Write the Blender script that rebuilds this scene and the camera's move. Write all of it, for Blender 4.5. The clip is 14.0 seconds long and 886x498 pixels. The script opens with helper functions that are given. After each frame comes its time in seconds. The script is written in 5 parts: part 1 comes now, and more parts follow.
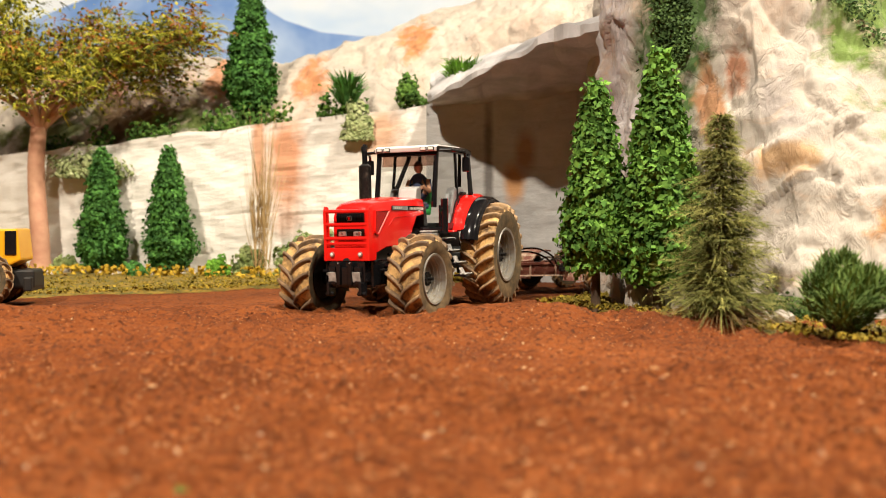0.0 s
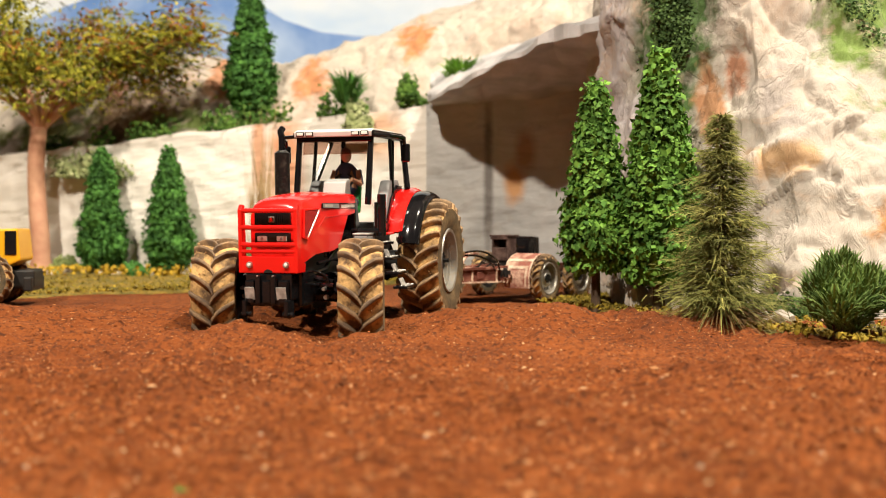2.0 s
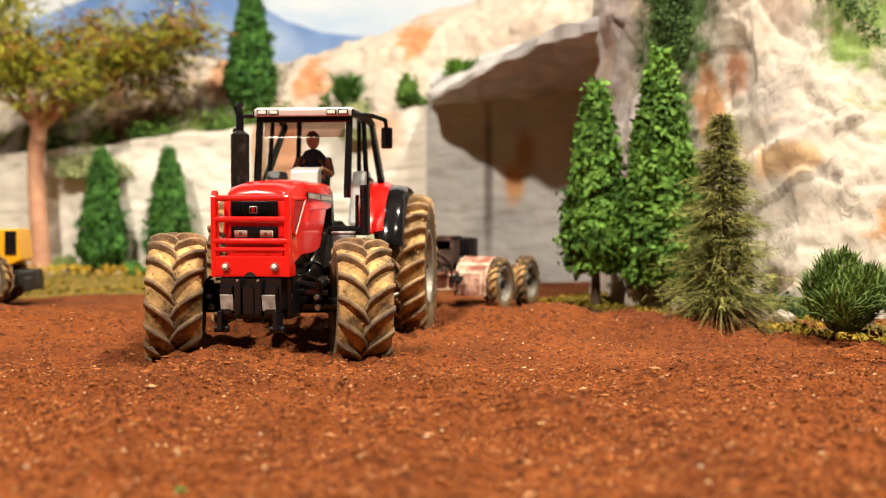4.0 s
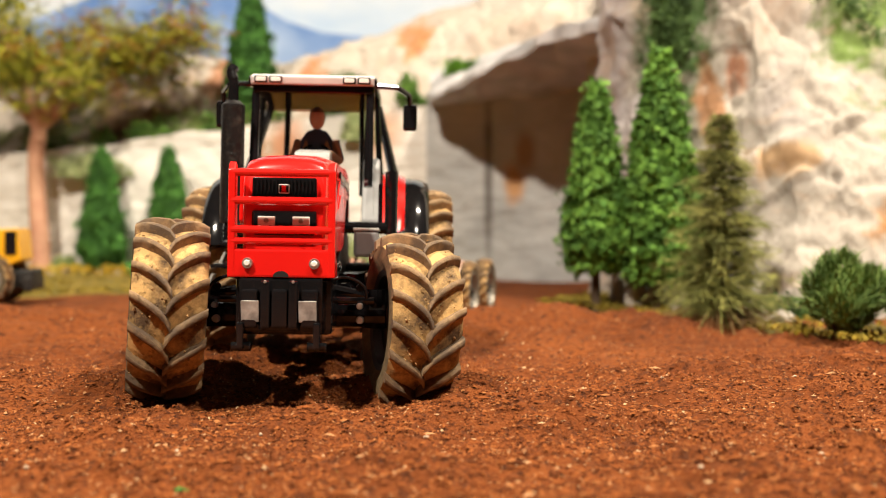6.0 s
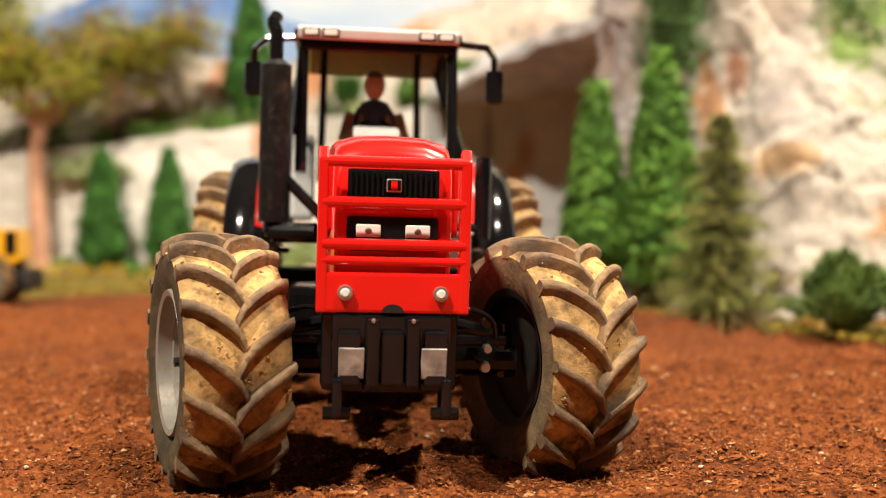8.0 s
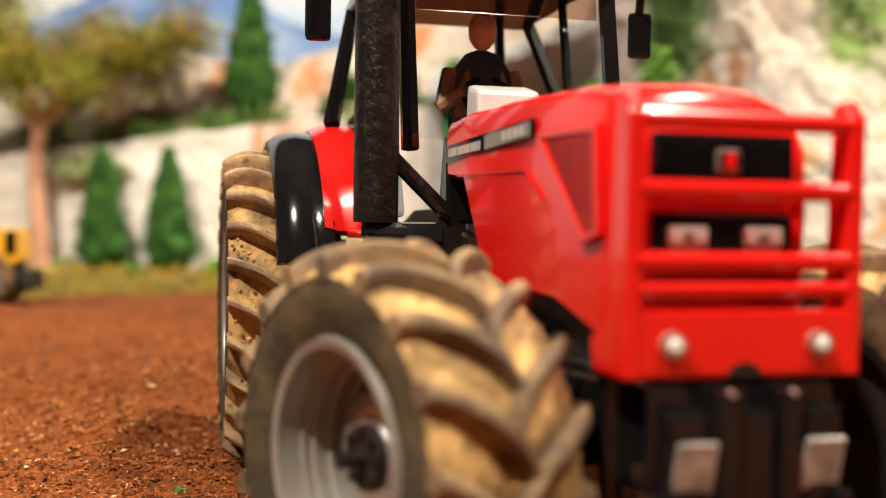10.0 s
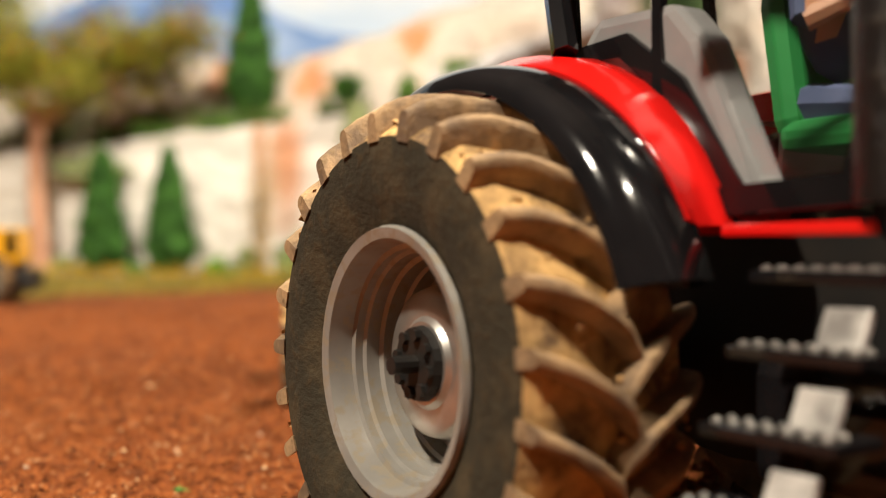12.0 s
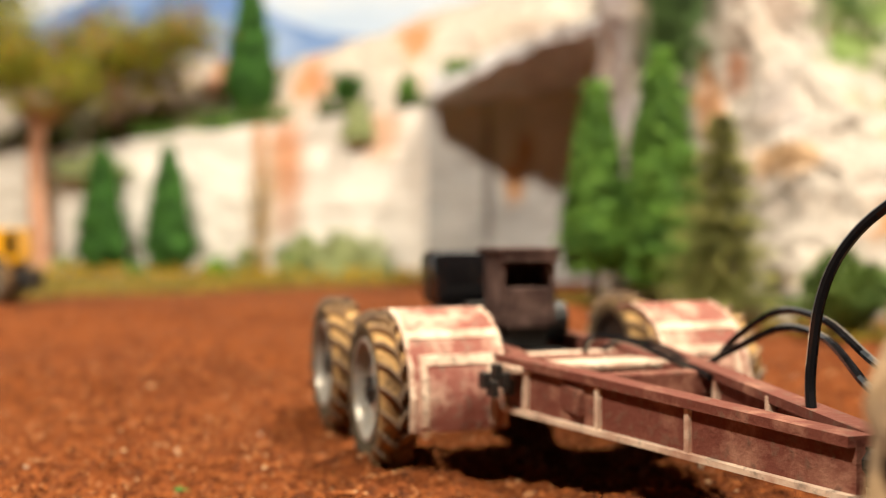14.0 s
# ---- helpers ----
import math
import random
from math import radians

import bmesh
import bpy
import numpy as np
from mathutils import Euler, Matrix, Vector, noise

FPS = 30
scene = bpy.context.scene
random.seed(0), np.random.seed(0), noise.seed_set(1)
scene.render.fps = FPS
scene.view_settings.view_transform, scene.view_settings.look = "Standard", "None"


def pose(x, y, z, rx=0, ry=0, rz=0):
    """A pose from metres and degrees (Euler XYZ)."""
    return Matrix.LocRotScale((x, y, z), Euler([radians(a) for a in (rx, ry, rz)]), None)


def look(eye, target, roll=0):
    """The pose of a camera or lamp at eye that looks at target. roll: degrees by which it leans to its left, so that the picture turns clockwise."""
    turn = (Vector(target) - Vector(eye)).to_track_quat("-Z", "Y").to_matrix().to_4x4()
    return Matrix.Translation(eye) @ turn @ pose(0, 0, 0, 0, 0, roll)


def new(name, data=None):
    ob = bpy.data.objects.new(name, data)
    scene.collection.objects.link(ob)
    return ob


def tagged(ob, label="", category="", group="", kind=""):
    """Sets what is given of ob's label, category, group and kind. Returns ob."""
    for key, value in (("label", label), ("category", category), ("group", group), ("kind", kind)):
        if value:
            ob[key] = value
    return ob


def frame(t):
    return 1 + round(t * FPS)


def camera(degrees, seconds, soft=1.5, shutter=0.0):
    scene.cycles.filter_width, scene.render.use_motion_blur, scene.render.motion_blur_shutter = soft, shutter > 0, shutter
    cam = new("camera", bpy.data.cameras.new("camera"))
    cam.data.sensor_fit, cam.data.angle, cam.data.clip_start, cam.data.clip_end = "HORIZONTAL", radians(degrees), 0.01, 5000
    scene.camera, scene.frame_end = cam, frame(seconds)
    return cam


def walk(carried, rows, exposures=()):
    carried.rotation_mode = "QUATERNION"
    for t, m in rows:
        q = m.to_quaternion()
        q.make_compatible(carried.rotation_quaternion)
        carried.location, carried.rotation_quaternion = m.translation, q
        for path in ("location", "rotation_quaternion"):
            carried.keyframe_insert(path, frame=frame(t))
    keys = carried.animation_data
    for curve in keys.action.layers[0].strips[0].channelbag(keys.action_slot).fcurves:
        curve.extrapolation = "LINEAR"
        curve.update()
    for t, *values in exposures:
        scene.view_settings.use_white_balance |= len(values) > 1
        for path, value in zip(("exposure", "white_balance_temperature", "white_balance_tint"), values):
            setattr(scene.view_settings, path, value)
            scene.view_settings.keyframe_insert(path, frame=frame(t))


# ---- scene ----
cam = camera(46.5, 14.0, 1.0, 0.0)
EYE = pose(0, 0, 0.048, 88.86, 0, 0)
walk(cam, [(0.0, EYE), (14.0, EYE)])
# the focus is pulled along with the tractor: seconds, depth in centimetres
FOCUS_ROWS = [(0.0, 64), (1.0, 58), (2.0, 51), (3.0, 44), (5.5, 30), (6.5, 27), (7.0, 25), (8.0, 20), (9.2, 18.5), (10.5, 19), (11.0, 18), (12.0, 14.5), (13.0, 14), (14.0, 14)]
focus_mark = new("focus_mark")
focus_mark.empty_display_size = 0.002
walk(focus_mark, [(t, pose(0, d * 0.01, 0.048 - d * 0.0002)) for t, d in FOCUS_ROWS])
cam.data.dof.use_dof = True
cam.data.dof.focus_object = focus_mark
cam.data.dof.aperture_fstop = 14.0

# ---- light: a model layout in a hall, lit by warm ceiling lamps ----
world = bpy.data.worlds.new("hall")
scene.world = world
world.use_nodes = True
world.node_tree.nodes["Background"].inputs[0].default_value = (1.0, 0.88, 0.74, 1)
world.node_tree.nodes["Background"].inputs[1].default_value = 0.30
scene.view_settings.exposure = 0.0


def hall_lamp(eye, target, watts, size, colour):
    data = bpy.data.lights.new("ceiling_lamp", "AREA")
    data.shape, data.size, data.energy, data.color = "DISK", size, watts, colour
    ob = new("ceiling_lamp", data)
    ob.matrix_world = look(eye, target)
    return ob


hall_lamp((-0.62, -0.55, 1.50), (0.05, 0.75, 0.0), 52.0, 0.09, (1.0, 0.88, 0.71))
hall_lamp((0.54, 0.40, 1.40), (0.0, 0.40, 0.0), 34.0, 0.07, (1.0, 0.88, 0.70))
hall_lamp((0.62, -0.42, 1.46), (0.0, 0.50, 0.0), 18.0, 0.07, (1.0, 0.88, 0.70))

CM = 0.01


def at(x, y, z, rx=0, ry=0, rz=0):
    """A pose in centimetres and degrees."""
    return pose(x * CM, y * CM, z * CM, rx, ry, rz)


# ---- materials ----
def material(name, colour, rough=0.6, metal=0.0, spec=0.5, coat=0.0):
    m = bpy.data.materials.new(name)
    m.use_nodes = True
    b = m.node_tree.nodes["Principled BSDF"]
    b.inputs["Base Color"].default_value = (*colour, 1)
    b.inputs["Roughness"].default_value = rough
    b.inputs["Metallic"].default_value = metal
    b.inputs["Specular IOR Level"].default_value = spec
    b.inputs["Coat Weight"].default_value = coat
    return m


class Nodes:
    """Short hand for a material's node tree. Scales are per centimetre."""

    def __init__(self, m):
        self.t = m.node_tree
        self.b = self.t.nodes["Principled BSDF"]
        self.co = self.add("ShaderNodeTexCoord").outputs["Object"]

    def add(self, kind, **values):
        n = self.t.nodes.new(kind)
        for k, v in values.items():
            n.inputs[k].default_value = v
        return n

    def link(self, a, b):
        self.t.links.new(a, b)

    def noise(self, per_cm, detail=4.0, rough=0.55, stretch=None, distort=0.0):
        n = self.add("ShaderNodeTexNoise", Scale=per_cm * 100.0, Detail=detail, Roughness=rough, Distortion=distort)
        if stretch:
            mp = self.add("ShaderNodeMapping", Scale=stretch)
            self.link(self.co, mp.inputs["Vector"])
            self.link(mp.outputs[0], n.inputs["Vector"])
        else:
            self.link(self.co, n.inputs["Vector"])
        return n.outputs["Fac"]

    def ramp(self, fac, stops):
        r = self.add("ShaderNodeValToRGB")
        el = r.color_ramp.elements
        el[0].position, el[0].color = stops[0][0], (*stops[0][1], 1)
        el[1].position, el[1].color = stops[-1][0], (*stops[-1][1], 1)
        for p, c in stops[1:-1]:
            e = el.new(p)
            e.color = (*c, 1)
        self.link(fac, r.inputs["Fac"])
        return r.outputs["Color"]

    def step(self, fac, lo, hi):
        return self.ramp(fac, [(lo, (0, 0, 0)), (hi, (1, 1, 1))])

    def mix(self, fac, a, b, kind="MIX"):
        n = self.add("ShaderNodeMixRGB")
        n.blend_type = kind
        for sock, v in ((n.inputs[0], fac), (n.inputs[1], a), (n.inputs[2], b)):
            if isinstance(v, tuple):
                sock.default_value = (*v, 1)
            elif isinstance(v, float):
                sock.default_value = v
            else:
                self.link(v, sock)
        return n.outputs[0]

    def patch(self, c, centre, radii, paint, edge=0.3, ragged=1.7, per_cm=0.35):
        """A blot of its own shape, for stains and painted shade: uneven round a point of the surface, in centimetres.
        """
        mp = self.add("ShaderNodeMapping", Location=tuple(-p / r for p, r in zip(centre, radii)), Scale=tuple(100.0 / r for r in radii))
        self.link(self.co, mp.inputs["Vector"])
        far = self.add("ShaderNodeVectorMath")
        far.operation = "LENGTH"
        self.link(mp.outputs[0], far.inputs[0])
        add = self.add("ShaderNodeMath")
        add.operation = "MULTIPLY_ADD"
        self.link(self.noise(per_cm, 5, 0.65), add.inputs[0])
        add.inputs[1].default_value = 2 * ragged
        self.link(far.outputs["Value"], add.inputs[2])
        mask = self.ramp(add.outputs[0], [(0.0, (1, 1, 1)), (1.0, (0, 0, 0))])
        ramp = mask.node.color_ramp.elements
        add2 = self.add("ShaderNodeMath")
        add2.operation = "MULTIPLY_ADD"
        add2.inputs[1].default_value, add2.inputs[2].default_value = 0.5, -0.5 * ragged
        self.link(add.outputs[0], add2.inputs[0])
        self.link(add2.outputs[0], mask.node.inputs["Fac"])
        ramp[0].position, ramp[1].position = 0.5 - edge * 0.5, 0.5 + edge * 0.5
        return self.mix(mask, c, paint)

    def colour(self, c):
        self.link(c, self.b.inputs["Base Color"])

    def bump(self, fac, strength, depth_cm):
        n = self.add("ShaderNodeBump", Strength=strength, Distance=depth_cm * CM)
        self.link(fac, n.inputs["Height"])
        self.link(n.outputs[0], self.b.inputs["Normal"])


def speckled(name, a, b, per_cm, rough=0.8, metal=0.0, lo=0.35, hi=0.65, depth=0.05, strength=0.5, fine=None):
    m = material(name, a, rough, metal)
    n = Nodes(m)
    f = n.noise(per_cm)
    c = n.ramp(f, [(lo, a), (hi, b)])
    if fine:
        c = n.mix(n.step(n.noise(per_cm * 6), 0.5, 0.62), c, fine)
    n.colour(c)
    n.bump(n.noise(per_cm * 3), strength, depth)
    return m


def soil_material():
    m = material("red_soil", (0.2, 0.07, 0.03), 0.95, 0, 0.2)
    n = Nodes(m)
    c = n.ramp(n.noise(0.14, 5), [(0.3, (0.132, 0.035, 0.009)), (0.52, (0.215, 0.058, 0.013)), (0.72, (0.285, 0.082, 0.019))])
    c = n.mix(n.step(n.noise(4.0, 4), 0.48, 0.68), c, (0.075, 0.023, 0.009))
    c = n.mix(n.step(n.noise(9.0, 2, stretch=(1, 0.5, 1)), 0.66, 0.74), c, (0.42, 0.20, 0.085))
    n.colour(c)
    n.bump(n.mix(0.4, n.noise(1.6, 4, 0.6), n.noise(6.0, 5, 0.7)), 1.0, 0.40)
    return m


def rock_material(name, base, warm, red, moss_amount, grey, patches=()):
    m = material(name, base, 0.85, 0, 0.3)
    n = Nodes(m)
    c = n.ramp(n.noise(0.13, 6, 0.6), [(0.3, grey), (0.48, base), (0.7, warm)])
    c = n.mix(n.step(n.noise(0.10, 5, 0.6, (1.6, 1.6, 0.5), 0.6), 0.55, 0.75), c, red)
    c = n.mix(n.step(n.noise(0.5, 6, 0.7, (1.5, 1.5, 0.6)), 0.60, 0.90), c, tuple(0.7 * v for v in grey))
    c = n.mix(n.step(n.noise(0.085, 5, 0.7, (1.3, 1.3, 0.5)), 0.72 - moss_amount, 0.80 - moss_amount), c, (0.12, 0.20, 0.055))
    for centre, radii, paint in patches:
        c = n.patch(c, centre, radii, paint)
    c = n.mix(n.step(n.noise(0.30, 6, 0.62, (1.0, 1.0, 1.8), 1.4), 0.56, 0.72), c, tuple(0.5 * (p + q) for p, q in zip(warm, red)))
    c = n.mix(n.step(n.noise(0.6, 5), 0.60, 0.90), c, (0.58, 0.53, 0.47))
    line = n.ramp(n.noise(0.16, 7, 0.62, (1.4, 1.4, 0.7), 1.0), [(0.478, (0, 0, 0)), (0.499, (1, 1, 1)), (0.501, (1, 1, 1)), (0.522, (0, 0, 0))])
    c = n.mix(n.mix(0.16, (0.0, 0.0, 0.0), line), c, tuple(0.5 * v for v in grey))
    c = n.mix(0.45, c, n.ramp(n.noise(2.2, 5, 0.7), [(0.3, (0.72, 0.70, 0.67)), (0.7, (1.0, 1.0, 1.0))]), "MULTIPLY")
    n.colour(c)
    n.bump(n.mix(0.18, n.noise(0.8, 8, 0.68, (1.3, 1.3, 0.6), 1.2), n.mix(1.0, (1.0, 1.0, 1.0), line, "SUBTRACT")), 0.75, 0.35)
    return m


def plaster_material():
    m = material("wall_plaster", (0.62, 0.56, 0.48), 0.85, 0, 0.3)
    n = Nodes(m)
    c = n.ramp(n.noise(0.06, 5), [(0.3, (0.64, 0.61, 0.57)), (0.6, (0.77, 0.73, 0.68))])
    for centre, radii, paint in (((-15.6, 102, 11), (1.7, 9, 6.0), (0.60, 0.30, 0.18)), ((-18.4, 102, 13), (0.6, 9, 4.0), (0.60, 0.34, 0.22)), ((-6, 100, 14), (2.0, 9, 2.4), (0.62, 0.40, 0.28))):
        c = n.patch(c, centre, radii, paint, 0.45, 0.7)
    c = n.mix(n.step(n.noise(0.25, 5, 0.6, (0.4, 0.4, 2.5)), 0.60, 0.80), c, (0.55, 0.51, 0.46))
    n.colour(c)
    n.bump(n.noise(0.5, 6, 0.6, (0.5, 0.5, 2.0)), 0.6, 0.25)
    return m


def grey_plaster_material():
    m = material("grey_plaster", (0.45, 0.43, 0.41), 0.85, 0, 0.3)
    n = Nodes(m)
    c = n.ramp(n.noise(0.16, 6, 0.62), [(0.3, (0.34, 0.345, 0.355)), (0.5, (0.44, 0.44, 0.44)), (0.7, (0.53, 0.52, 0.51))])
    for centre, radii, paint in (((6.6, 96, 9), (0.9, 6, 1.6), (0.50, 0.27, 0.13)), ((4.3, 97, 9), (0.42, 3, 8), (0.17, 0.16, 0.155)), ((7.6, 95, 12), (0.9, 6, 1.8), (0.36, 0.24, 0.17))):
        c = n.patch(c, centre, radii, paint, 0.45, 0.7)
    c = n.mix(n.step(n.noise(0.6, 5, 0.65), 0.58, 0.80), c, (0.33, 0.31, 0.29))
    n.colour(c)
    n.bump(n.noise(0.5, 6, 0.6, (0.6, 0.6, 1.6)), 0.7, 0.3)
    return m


def mud_material(name, rubber, mud, lo, hi):
    m = material(name, rubber, 0.8, 0, 0.3)
    n = Nodes(m)
    f = n.noise(1.1, 6, 0.65)
    c = n.ramp(f, [(lo, rubber), (hi, mud)])
    c = n.mix(n.step(n.noise(5.0, 4), 0.56, 0.68), c, tuple(0.45 * v for v in mud))
    n.colour(c)
    n.bump(n.noise(5.0, 6, 0.65), 0.7, 0.07)
    return m


def glass_material(name, colour, alpha):
    m = material(name, colour, 0.05, 0, 0.5)
    t = m.node_tree
    mixer, clear = t.nodes.new("ShaderNodeMixShader"), t.nodes.new("ShaderNodeBsdfTransparent")
    clear.inputs[0].default_value = (*colour, 1)
    mixer.inputs[0].default_value = alpha
    t.links.new(clear.outputs[0], mixer.inputs[1])
    gloss = t.nodes.new("ShaderNodeBsdfGlossy")
    gloss.inputs["Roughness"].default_value = 0.12
    t.links.new(gloss.outputs[0], mixer.inputs[2])
    t.links.new(mixer.outputs[0], t.nodes["Material Output"].inputs["Surface"])
    return m


def foliage(name, dark, light):
    m = material(name, dark, 0.75, 0, 0.25)
    n = Nodes(m)
    geo = n.add("ShaderNodeNewGeometry")
    c = n.ramp(geo.outputs["Random Per Island"], [(0.0, dark), (1.0, light)])
    n.colour(n.mix(n.step(n.noise(0.5), 0.35, 0.7), c, tuple(0.6 * v for v in dark)))
    return m


SOIL = soil_material()
CLIFF = rock_material("cliff_rock", (0.46, 0.415, 0.37), (0.52, 0.46, 0.40), (0.54, 0.36, 0.25), -0.06, (0.48, 0.44, 0.41), (
    ((14.3, 66, 19), (1.9, 12, 9), (0.07, 0.13, 0.04)), ((24, 64, 17.5), (2.2, 12, 5), (0.16, 0.24, 0.06)), ((21, 70, 24), (2.5, 12, 4), (0.18, 0.26, 0.07)),
    ((18.4, 56, 8.6), (1.4, 8, 0.9), (0.50, 0.33, 0.19)), ((17.2, 60, 14), (0.5, 8, 1.5), (0.38, 0.19, 0.12)), ((15.8, 62, 12), (0.6, 8, 2.4), (0.45, 0.24, 0.13)),
    ((11.0, 66, 14), (1.3, 10, 8), (0.50, 0.46, 0.47)), ((18.5, 58, 11.5), (1.2, 8, 1.6), (0.38, 0.34, 0.32)), ((23, 52, 5.5), (1.6, 8, 1.2), (0.50, 0.25, 0.10))))
BANK = rock_material("bank_rock", (0.53, 0.475, 0.41), (0.60, 0.53, 0.45), (0.52, 0.35, 0.26), 0.03, (0.43, 0.38, 0.335), (
    ((-13.7, 112, 20.5), (1.8, 12, 3.2), (0.56, 0.25, 0.12)), ((-3, 114, 25), (1.8, 14, 3), (0.56, 0.25, 0.11)), ((-36, 114, 18), (1.5, 12, 3.2), (0.52, 0.22, 0.14)), ((-24, 115, 22), (1.8, 12, 4), (0.55, 0.28, 0.16)),
    # the first, dark brown blot paints the broad tree's shade on the rock
    ((-33, 112, 17), (7, 12, 3), (0.17, 0.11, 0.06)), ((-26, 110, 16), (5, 8, 1.3), (0.14, 0.19, 0.05)), ((-43, 112, 15), (5, 10, 3.5), (0.13, 0.15, 0.05))))
PLASTER = plaster_material()
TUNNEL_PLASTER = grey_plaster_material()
SLAB = speckled("overhang_rock", (0.36, 0.35, 0.36), (0.54, 0.52, 0.53), 0.4, 0.9, depth=0.2)
VERGE = speckled("mossy_verge", (0.10, 0.085, 0.012), (0.31, 0.185, 0.016), 0.5, 0.95, depth=0.3, strength=1.0, fine=(0.06, 0.065, 0.012))
RED = speckled("red_paint", (0.76, 0.010, 0.008), (0.80, 0.013, 0.009), 0.3, 0.22, depth=0.002, strength=0.1)
RED.node_tree.nodes["Principled BSDF"].inputs["Coat Weight"].default_value = 0.4
BLACK = speckled("black_plastic", (0.006, 0.006, 0.007), (0.010, 0.009, 0.010), 1.0, 0.10, depth=0.005, strength=0.15)
BLACK.node_tree.nodes["Principled BSDF"].inputs["Specular IOR Level"].default_value = 0.45
SCUFFED_BLACK = mud_material("scuffed_black", (0.010, 0.009, 0.009), (0.075, 0.066, 0.055), 0.60, 0.80)
SCUFFED_BLACK.node_tree.nodes["Principled BSDF"].inputs["Roughness"].default_value = 0.28
DULL = speckled("dull_black", (0.007, 0.007, 0.007), (0.020, 0.015, 0.011), 0.8, 0.55, depth=0.01, strength=0.3, lo=0.45, hi=0.8)
SILVER = speckled("silver_metal", (0.50, 0.48, 0.45), (0.62, 0.60, 0.56), 1.5, 0.35, 0.85, depth=0.01, strength=0.2)
RIM = speckled("grey_rim", (0.25, 0.24, 0.22), (0.36, 0.342, 0.31), 0.8, 0.38, 0.2, depth=0.01, strength=0.2, fine=(0.30, 0.26, 0.20))
WHITE = speckled("white_plastic", (0.62, 0.61, 0.60), (0.72, 0.71, 0.69), 1.0, 0.35, depth=0.004, strength=0.1)
GREY = speckled("grey_plastic", (0.22, 0.22, 0.225), (0.27, 0.27, 0.27), 1.0, 0.45, depth=0.004, strength=0.1)
LENS = material("lamp_glass", (0.85, 0.83, 0.78), 0.25, 0.0)
VENT = speckled("dark_red_mesh", (0.30, 0.008, 0.010), (0.42, 0.012, 0.012), 4.0, 0.5, depth=0.01)
PALE = speckled("pale_lettering", (0.50, 0.47, 0.42), (0.60, 0.57, 0.52), 2.0, 0.5, depth=0.002)
GLASS = glass_material("cab_glass", (0.95, 0.96, 0.96), 0.035)
TINT = glass_material("brown_tinted_glass", (0.72, 0.58, 0.52), 0.02)
GREEN = speckled("green_seat", (0.02, 0.22, 0.05), (0.03, 0.28, 0.07), 1.0, 0.5, depth=0.004)
SKIN = speckled("doll_skin", (0.50, 0.26, 0.15), (0.55, 0.30, 0.18), 1.0, 0.6, depth=0.004)
NAVY = speckled("doll_cloth", (0.045, 0.065, 0.14), (0.075, 0.095, 0.18), 2.0, 0.8, depth=0.01)
CARCASS = mud_material("muddy_tyre", (0.11, 0.066, 0.036), (0.60, 0.37, 0.145), 0.38, 0.58)
LUG = mud_material("worn_lug", (0.12, 0.082, 0.056), (0.34, 0.215, 0.11), 0.42, 0.66)
# lighter copy of LUG: lamp light on the rear tread is put into the colour
REAR_LUG = mud_material("lit_rear_lug", (0.17, 0.115, 0.072), (0.46, 0.30, 0.155), 0.40, 0.64)
MUD = mud_material("caked_tan_mud", (0.26, 0.145, 0.06), (0.58, 0.36, 0.15), 0.40, 0.60)
SIDE = mud_material("tyre_sidewall", (0.036, 0.031, 0.019), (0.12, 0.085, 0.042), 0.48, 0.84)
FRONT_SIDE = mud_material("worn_sidewall", (0.055, 0.045, 0.028), (0.19, 0.135, 0.07), 0.44, 0.78)
DUST_SIDE = mud_material("dusty_sidewall", (0.10, 0.075, 0.045), (0.28, 0.19, 0.095), 0.40, 0.72)
RUST = mud_material("rusty_red_paint", (0.15, 0.045, 0.030), (0.34, 0.17, 0.115), 0.50, 0.70)
PINK = mud_material("worn_pink_paint", (0.27, 0.095, 0.070), (0.56, 0.36, 0.27), 0.46, 0.60)
SCUFF = speckled("scuffed_metal", (0.24, 0.23, 0.22), (0.62, 0.60, 0.57), 2.0, 0.4, 0.2, depth=0.02)
DUSTY = mud_material("worn_cream_paint", (0.42, 0.24, 0.17), (0.70, 0.55, 0.42), 0.34, 0.56)
BROWN = mud_material("dusty_brown_box", (0.050, 0.026, 0.022), (0.20, 0.13, 0.11), 0.46, 0.75)
YELLOW = speckled("yellow_paint", (0.75, 0.36, 0.01), (0.80, 0.42, 0.015), 0.5, 0.35, depth=0.004, strength=0.1)
ORANGE = speckled("orange_rim", (0.55, 0.17, 0.02), (0.45, 0.16, 0.04), 0.8, 0.5, depth=0.01)
# darkened green: the shade between the tufts is put into this colour
CYPRESS_SHADE = foliage("cypress_inner_shade", (0.022, 0.060, 0.014), (0.05, 0.13, 0.028))
CYPRESS_LIGHT = foliage("light_cypress_foam", (0.05, 0.14, 0.018), (0.27, 0.52, 0.08))
CYPRESS_DARK = foliage("dark_cypress_foam", (0.035, 0.12, 0.022), (0.13, 0.35, 0.06))
NEEDLE = foliage("olive_needles", (0.09, 0.105, 0.020), (0.44, 0.42, 0.12))
TWIG = foliage("dry_twigs", (0.22, 0.13, 0.05), (0.40, 0.27, 0.11))
BUSH = foliage("green_tuft", (0.035, 0.10, 0.014), (0.17, 0.32, 0.05))
FEATHER = foliage("feathery_green", (0.07, 0.14, 0.03), (0.27, 0.38, 0.10))
BRIGHT = foliage("bright_tuft", (0.07, 0.20, 0.015), (0.20, 0.42, 0.04))
AUTUMN = foliage("autumn_leaves", (0.28, 0.31, 0.025), (0.66, 0.58, 0.06))
